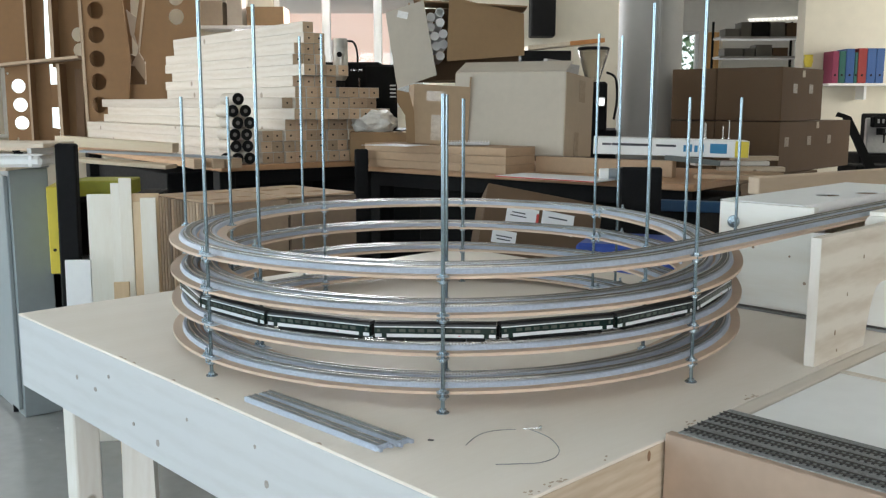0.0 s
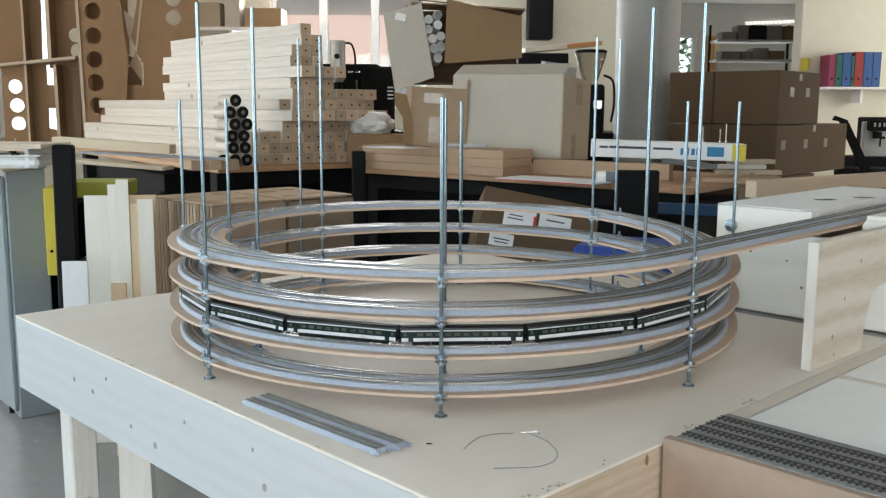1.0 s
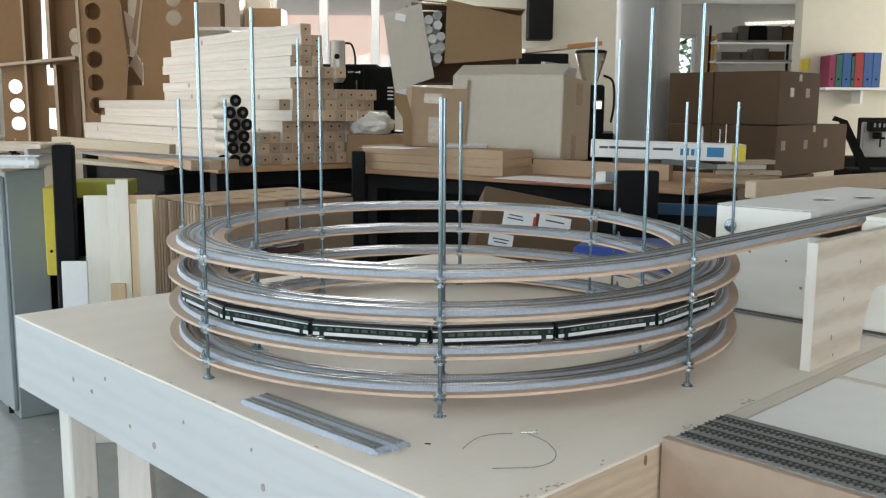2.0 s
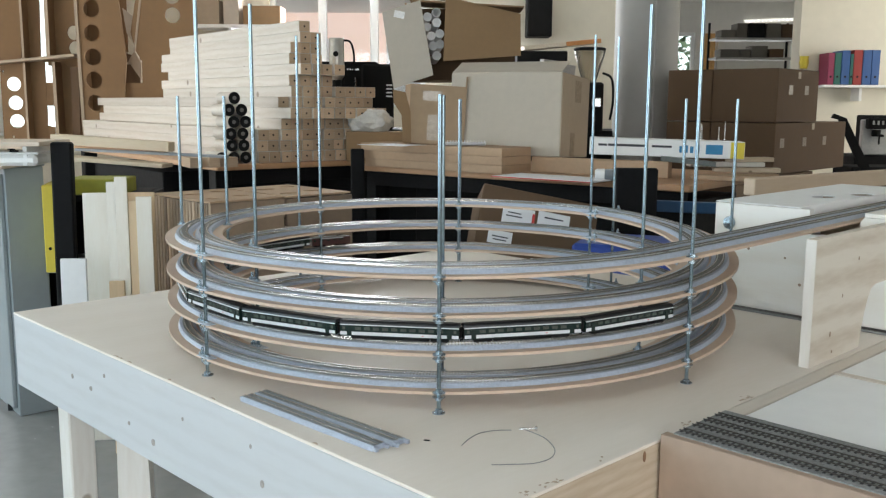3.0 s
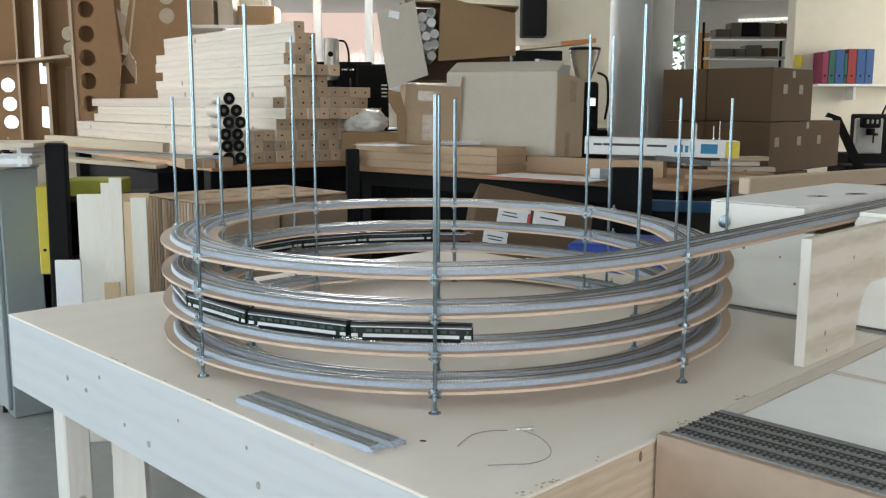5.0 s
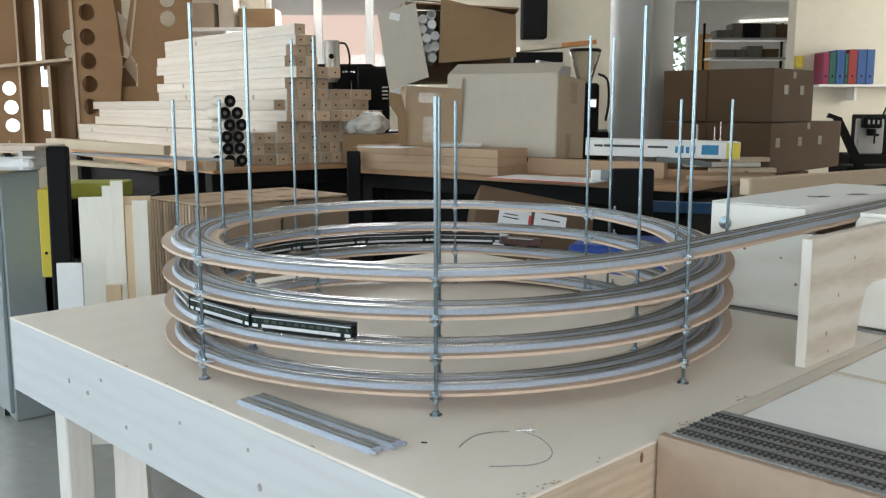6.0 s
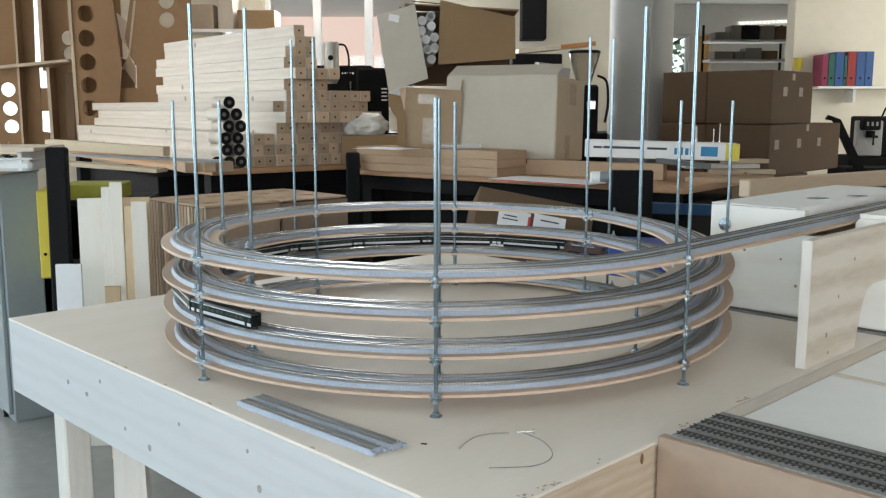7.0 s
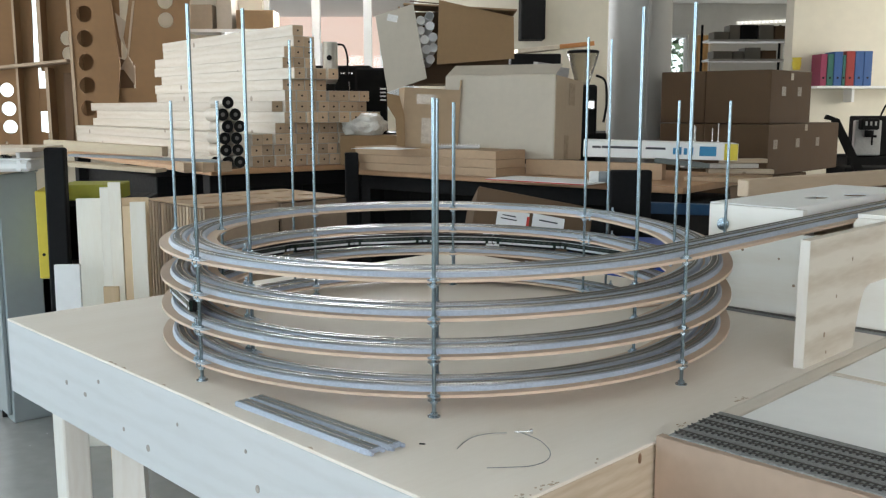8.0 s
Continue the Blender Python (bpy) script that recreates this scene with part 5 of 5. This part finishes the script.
def far_side():
    solid("column", lathe([(0.215, 0), (0.215, ROOM_TOP - FLOOR_Z)], 40), GREY_PAINT, pose(1.328, 4.86, FLOOR_Z), "round pale grey concrete column", "column", kind="structure", smooth=True)
    solid("column_conduit", box(0.02, 0.02, 2.5, 0, 0, 0, 0.004), GREY_PAINT, pose(1.343, 4.632, FLOOR_Z + 0.2), "narrow cable conduit on the column", "conduit")
    # wall with the shelf of binders
    wall_with_openings("wall_shelf", 2.82, ROOM_TOP - FLOOR_Z, [], 0.2, pose(3.18, 7.06, FLOOR_Z), CREAM, "cream painted wall carrying a shelf")
    sh = thing("wall_shelf", pose(3.32, 6.92, 0.565), "white wall shelf on a bracket", "shelf")
    part("board", box(0.95, 0.26, 0.022, 0.475, 0, 0, 0.002), WHITE, sh)
    part("bracket", box(0.025, 0.18, 0.12, 0.36, 0.03, -0.121, 0.002), WHITE, sh)
    x = 3.345
    for w, hgt, m_, lab in ((0.058, 0.28, FILE_PINK, "magenta lever-arch binder"), (0.06, 0.28, FILE_TEAL, "teal lever-arch binder"), (0.078, 0.30, FILE_BLUE, "blue lever-arch binder"), (0.03, 0.27, FILE_TEAL, "thin teal folder"), (0.080, 0.305, FILE_RED, "red lever-arch binder"), (0.080, 0.305, FILE_BLUE, "blue lever-arch binder"), (0.075, 0.305, FILE_BLUE, "blue lever-arch binder")):
        b = thing("binder", pose(x + w / 2, 6.90, 0.588), lab + " on the wall shelf", "binder", "binders on the shelf")
        part("cover", box(w - 0.003, 0.22, hgt, 0, 0, 0, 0.003), m_, b)
        part("finger_ring", tube(0.010, 0.002, seg=12, m=pose(0, -0.1102, 0.07, 90, 0, 0)), BLACK, b)
        part("spine_label", box(w * 0.5, 0.001, hgt * 0.35, 0, -0.1108, hgt * 0.45), m_, b)
        x += w
    solid("yellow_pot", lathe([(0.03, 0), (0.042, 0.05), (0.036, 0.09), (0.042, 0.11)], 16), YELLOW, pose(3.20, 6.98, 0.735), "small yellow pot hung on the wall", "pot", smooth=True)
    silver = mat("silver_panel", (0.46, 0.46, 0.45), 0.4, 0.3)
    cm = thing("coffee_machine", pose(3.20, 5.62, FLOOR_Z), "silver and black coffee machine on a black stand", "coffee machine")
    part("machine_stand", box(0.62, 0.40, 0.83, 0.16, 0, 0, 0.01), BLACK, cm, "black stand")
    part("machine_front", box(0.20, 0.05, 0.265, -0.015, -0.19, 0.835, 0.008), silver, cm, "silver front panel")
    part("machine_body", box(0.42, 0.30, 0.30, 0.20, 0.0, 0.8305, 0.01), BLACK_MATT, cm)
    part("brew_head", box(0.135, 0.07, 0.085, -0.03, -0.25, 1.03, 0.010), BLACK, cm, "black brew head")
    for x in (-0.065, -0.03, 0.005):
        part("switch", box(0.016, 0.004, 0.030, x, -0.2872, 1.062, 0.002), silver, cm)
    part("portafilter", tube(0.032, 0.05, seg=18, m=pose(-0.025, -0.25, 0.975)), BLACK_MATT, cm, smooth=True)
    part("handle", box(0.016, 0.10, 0.018, -0.025, -0.315, 0.975, 0.004), BLACK_MATT, cm)
    part("spout", box(0.010, 0.012, 0.06, 0.0, -0.25, 0.915, 0.002), BLACK_MATT, cm)
    part("hose", cable([(0.16, -0.02, 1.13), (0.17, -0.06, 1.20), (0.20, -0.07, 1.235), (0.25, -0.05, 1.22)], 0.007), BLACK_MATT, cm)
    solid("black_strap", prism([(-0.035, 0), (0.035, 0), (-0.185, 0.40), (-0.270, 0.43), (-0.285, 0.40), (-0.235, 0.39)], 0.03, m=pose(0, 0, 0, 90, 0, 0)), BLACK_MATT, pose(2.955, 4.98, -0.085), "black strap sloping down over the boxes", "strap")
    # Black block sized to fill the dark area below the strap.
    solid("strap_block", box(0.62, 0.3, 0.77, 0, 0, 0, 0.01), BLACK, pose(3.17, 5.16, FLOOR_Z), "black block beside the moving boxes", "case")
    # the room beyond
    hgt = ROOM_TOP - FLOOR_Z
    far = Y1 + 5.4
    wall_with_openings("wall_far", 5.2, hgt, [(2.25, 1.40, 2.80, 2.30), (2.88, 1.40, 3.14, 2.30), (4.22, 1.5, 4.50, 2.2)], 0.2, pose(0.9, far, FLOOR_Z), mat("grey_far_wall", (0.72, 0.70, 0.65), 0.85, 0, 0.06, 1.0), "grey wall of the next room with windows")
    window_unit("window_4", 0.55, 0.90, 1, pose(3.15, far + 0.1, FLOOR_Z + 1.40))
    window_unit("window_8", 0.26, 0.90, 1, pose(3.78, far + 0.1, FLOOR_Z + 1.40))
    window_unit("window_5", 0.28, 0.70, 1, pose(5.12, far + 0.1, FLOOR_Z + 1.5))
    solid("curtain", prism([(0.13 * i / 6 * 1.4, 0.012 * (i % 2)) for i in range(7)] + [(0.13 * i / 6 * 1.4, 0.012 * (i % 2) + 0.006) for i in range(6, -1, -1)], 0.86), mat("orange_curtain", (0.62, 0.36, 0.14), 0.8, 0, 0.1, 8), pose(3.80, far - 0.06, FLOOR_Z + 1.42), "folded orange curtain before a window", "curtain")
    s = thing("store_shelf", pose(3.62, Y1 + 4.2, FLOOR_Z), "grey metal store shelf full of boxes", "shelf")
    steel = mat("grey_shelf_steel", (0.46, 0.45, 0.41), 0.5, 0.2)
    for x in (0.0, 1.1):
        part("post", box(0.03, 0.03, 2.35, x, 0.18, 0, 0.003), BLACK, s)
    for z in (0.5, 0.95, 1.40, 1.83, 2.095):
        part("shelf_board", box(1.1, 0.40, 0.03, 0.55, 0, z, 0.002), steel, s)
    STORE_GREY = mat("grey_storage_box", (0.17, 0.155, 0.13), 0.7, 0, 0.15, 8)
    rng = random.Random(8)
    for z in (0.98, 1.431, 1.861, 2.126):
        x = 3.70
        while x < 4.58:
            w = rng.uniform(0.12, 0.26)
            solid("store_box", box(w, 0.3, rng.uniform(0.10, 0.21), 0, 0, 0, 0.004), rng.choice((CARD_DARK_AND_SHADED, STORE_GREY, BLACK, STORE_GREY)), pose(x + w / 2, Y1 + 4.2, FLOOR_Z + z + 0.0005), "small storage box on a metal shelf", "storage box", "boxes on the store shelf")
            x += w + 0.02
    bm = bmesh.new()
    for i in range(14):
        box(0.045, 0.05, 0.030, -0.42 + i * 0.064, 0, 0, 0.004, bm)
    box(0.92, 0.03, 0.012, 0, 0.005, 0.030, 0.002, bm)
    solid("strip_lamp", bm, glow("lamp_tube", (1.0, 0.98, 0.92), 0.75), pose(4.87, far - 0.026, 1.66, 0, -2.5, 0), "fluorescent lamp switched on high on the wall", "wall lamp")
    # trees outside the next room
    rng = random.Random(21)
    verts, faces = [], []
    for _ in range(2600):
        c = Vector((rng.uniform(3.0, 7.2), rng.uniform(16.0, 18.5), rng.uniform(-0.6, 2.4) + 0.5 * rng.random()))
        if noise.noise(c * 1.3) < -0.22:
            continue
        a, b = Vector([rng.uniform(-1, 1) for _ in range(3)]).normalized() * 0.07, Vector([rng.uniform(-1, 1) for _ in range(3)]).normalized() * 0.08
        k = len(verts)
        verts += [c - a, c + b, c + a, c - b]
        faces.append((k, k + 1, k + 2, k + 3))
    me = bpy.data.meshes.new("foliage")
    me.from_pydata(verts, [], faces)
    me.materials.append(mat("green_leaves", (0.11, 0.19, 0.10), 0.6, 0, 0.3, 3))
    tagged(new("far_foliage", me), "green leaves of trees outside the windows", "foliage", kind="stuff")
    # shelf with cartons left of the window
    s = thing("wall_rack", pose(-2.35, 7.18, 1.075), "white wall shelf carrying cartons", "shelf")
    part("board", box(0.95, 0.36, 0.03, 0.45, 0, 0, 0.002), WHITE, s)
    part("bracket", box(0.03, 0.30, 0.16, 0.3, 0.02, -0.161), WHITE, s)
    for x, w, hh, m_ in ((-2.25, 0.22, 0.22, CARD_PALE), (-2.03, 0.14, 0.30, CARD_GREY), (-1.75, 0.34, 0.17, CARD)):
        solid("shelf_carton", box(w, 0.3, hh, 0, 0, 0, 0.004), m_, pose(x, 7.18, 1.1055), "cardboard box on a white wall shelf", "cardboard box", "cartons on the wall shelf")
    # outside: both backdrops and the house front glow in place of daylight
    solid("backdrop", box(40, 0.1, 14, 0, 0, 0), glow("glowing_distance", (0.75, 0.80, 0.82), 1.6), pose(0, 22, -3), "glowing sheet for the bright distance outside the windows", "backdrop", kind="structure")
    fac = thing("brick_house", pose(-2.6, 15.0, -1.5), "red-brown house front across the yard, glowing as if sunlit", "house")
    part("wall", box(6.5, 0.4, 7, 0, 0, 0), glow("glowing_facade", (0.46, 0.33, 0.28), 1.6), fac)
    for i in range(3):
        for j in range(2):
            part("window", box(0.9, 0.06, 1.1, -1.9 + 1.9 * i, -0.235, 1.9 + 2.2 * j), PAPER, fac)
    solid("yard_backdrop", box(0.1, 24, 12, 0, 0, 0), glow("glowing_yard", (0.88, 0.94, 1.0), 2.2), pose(-9, 2, -3), "glowing sheet for the overcast yard outside the long window", "backdrop", kind="structure")


far_side()

# ---------------------------------------------------------------- the train
CAR_PITCH, R_TRAIN = 19.95, TRACKS[1]
CAR_LEN = 0.1585


def coach():
    c = thing("railway_coach", pose(0, 0, 0), "dark green model railway coach with a broad white band", "model coach", "coaches of the train")
    L, w = CAR_LEN, 0.0086
    ends = [((-L / 2, 0, 0), (0, 1)), ((L / 2, 0, 0), (0, 1))]
    part("body", sweep(ends, [(-w, 0.0062), (w, 0.0062), (w, 0.0218), (-w, 0.0218)]), CAR_GREEN, c)
    part("roof", sweep([((-L / 2 - 0.0004, 0, 0), (0, 1)), ((L / 2 + 0.0004, 0, 0), (0, 1))], [(-w - 0.0002, 0.0219), (w + 0.0002, 0.0219), (w * 0.94, 0.0243), (w * 0.6, 0.0264), (-w * 0.6, 0.0264), (-w * 0.94, 0.0243)]), CAR_ROOF, c, "charcoal roof")
    for s in (-1, 1):
        y = s * (w + 0.00015)
        part("cornice", box(L, 0.0004, 0.0013, 0, y, 0.0205), CAR_WHITE, c, "pale cornice line")
        part("white_band", box(L * 0.80, 0.0004, 0.0044, 0, y, 0.0074), CAR_WHITE, c, "broad white waist band")
        for e in (-1, 1):
            part("white_band", box(L * 0.055, 0.0004, 0.0044, e * L * 0.470, y, 0.0074), CAR_WHITE, c)
            part("door", box(L * 0.032, 0.0005, 0.0125, e * L * 0.421, y, 0.0068), CAR_GREEN, c)
            part("window", box(L * 0.022, 0.0004, 0.0042, e * L * 0.468, y, 0.0143), CAR_GLASS, c)
        for i in range(10):
            part("window", box(L * 0.052, 0.0004, 0.0042, (i - 4.5) * L * 0.077, y, 0.0143, 0), CAR_GLASS, c)
        part("emblem", box(0.0026, 0.0005, 0.0009, -L * 0.20, y + s * 0.0002, 0.0092), RED_INK, c)
    part("underframe", box(L * 0.50, 0.013, 0.0040, 0, 0, 0.0018, 0.0008), BLACK, c)
    for e in (-1, 1):
        bogie = part("bogie", box(0.024, 0.0105, 0.0044, e * L * 0.335, 0, 0.0016, 0.0006), BLACK, c)
        for k in (-1, 1):
            part("wheelset", tube(0.0028, 0.0100, seg=12, m=pose(e * L * 0.335 + k * 0.0078, 0.005, 0.0028, 90, 0, 0)), RAIL_DARK, bogie)
        part("coupler", box(0.0018, 0.003, 0.0022, e * (L / 2 + 0.0011), 0, 0.0035), BLACK, c)
        part("gangway", box(0.0014, 0.0085, 0.0140, e * (L / 2 + 0.0008), 0, 0.0068, 0.0004), BLACK_MATT, c)
    return c


def locomotive():
    c = thing("electric_locomotive", pose(0, 0, 0), "brown-red model electric locomotive with a grey roof", "model locomotive")
    L, w = 0.094, 0.0090
    part("body", sweep([((-L / 2, 0, 0), (0, 1)), ((L / 2, 0, 0), (0, 1))], [(-w, 0.0045), (w, 0.0045), (w, 0.0185), (w * 0.9, 0.0205), (-w * 0.9, 0.0205), (-w, 0.0185)]), LOCO_RED, c)
    part("roof", sweep([((-L * 0.40, 0, 0), (0, 1)), ((L * 0.40, 0, 0), (0, 1))], [(-w * 0.8, 0.0206), (w * 0.8, 0.0206), (w * 0.5, 0.0226), (-w * 0.5, 0.0226)]), GREY_PAINT, c, "light grey roof")
    for s in (-1, 1):
        y = s * (w + 0.0002)
        for i in range(4):
            part("window", box(0.0075, 0.0004, 0.0038, (i - 1.5) * 0.016, y, 0.0135), CAR_GLASS, c)
        part("cab_window", box(0.0055, 0.0004, 0.0045, 0.041 * s, y, 0.0130), CAR_GLASS, c)
        part("grille_band", box(L * 0.62, 0.0004, 0.0020, 0, y, 0.0182), CAR_WHITE, c)
    for e in (-1, 1):
        part("windscreen", box(0.0005, 0.0130, 0.0048, e * (L / 2 + 0.0002), 0, 0.0130), CAR_GLASS, c)
        bogie = part("bogie", box(0.028, 0.0120, 0.0042, e * 0.026, 0, 0.0012, 0.0006), BLACK, c)
        for k in (-1, 1):
            part("wheelset", tube(0.0036, 0.0100, seg=12, m=pose(e * 0.026 + k * 0.0090, 0.005, 0.0036, 90, 0, 0)), RAIL_DARK, bogie)
        for arm in (-1, 1):
            part("pantograph_arm", box(0.016, 0.0008, 0.0008, bm=None, m=pose(e * 0.024, arm * 0.003, 0.0232, 0, -8 * e, 0)), BLACK, c)
    return c


# Bearing of the train's tail, in degrees, over the eight seconds.
TAIL = [(0, -3.4), (0.5, -11.3), (1.0, -18.8), (1.5, -26.3), (2.0, -33.6), (2.5, -40.9), (3.0, -48.5), (3.5, -57.1), (4.0, -66.6), (4.5, -76.1), (5.0, -85.8), (5.5, -95.5), (6.0, -105.1), (6.5, -114.7), (7.0, -124.4), (7.5, -134.0), (8.0, -143.6)]


def tail(t):
    for (a, va), (b, vb) in zip(TAIL, TAIL[1:]):
        if a <= t <= b:
            return va + (vb - va) * (t - a) / (b - a)


def on_helix(t, ahead):
    """Pose on the outer track, so many degrees ahead of the tail, two turns below the top."""
    bearing = tail(t) - ahead
    turned = -17 - bearing + 2 * 360
    p = spot(turned, R_TRAIN, DECK + RAIL_TOP)
    slope = (fall(turned + 5) - fall(turned - 5)) / radians(10) / R_TRAIN
    return Matrix.Translation(p) @ rotz(bearing - 90) @ Matrix.Rotation(-math.atan(slope), 4, "Y")


TRAIN = []


def train():
    first = coach()
    cars = [first] + [copy_thing(first, pose(0, 0, 0)) for _ in range(8)]
    for i, c in enumerate(cars):
        TRAIN.append((c, CAR_PITCH * (i + 0.5)))
    TRAIN.append((locomotive(), CAR_PITCH * 9 + 6.3))


train()


def motions():
    for ob, ahead in TRAIN:
        walk(ob, [(i * 0.2, on_helix(i * 0.2, ahead)) for i in range(41)])


motions()
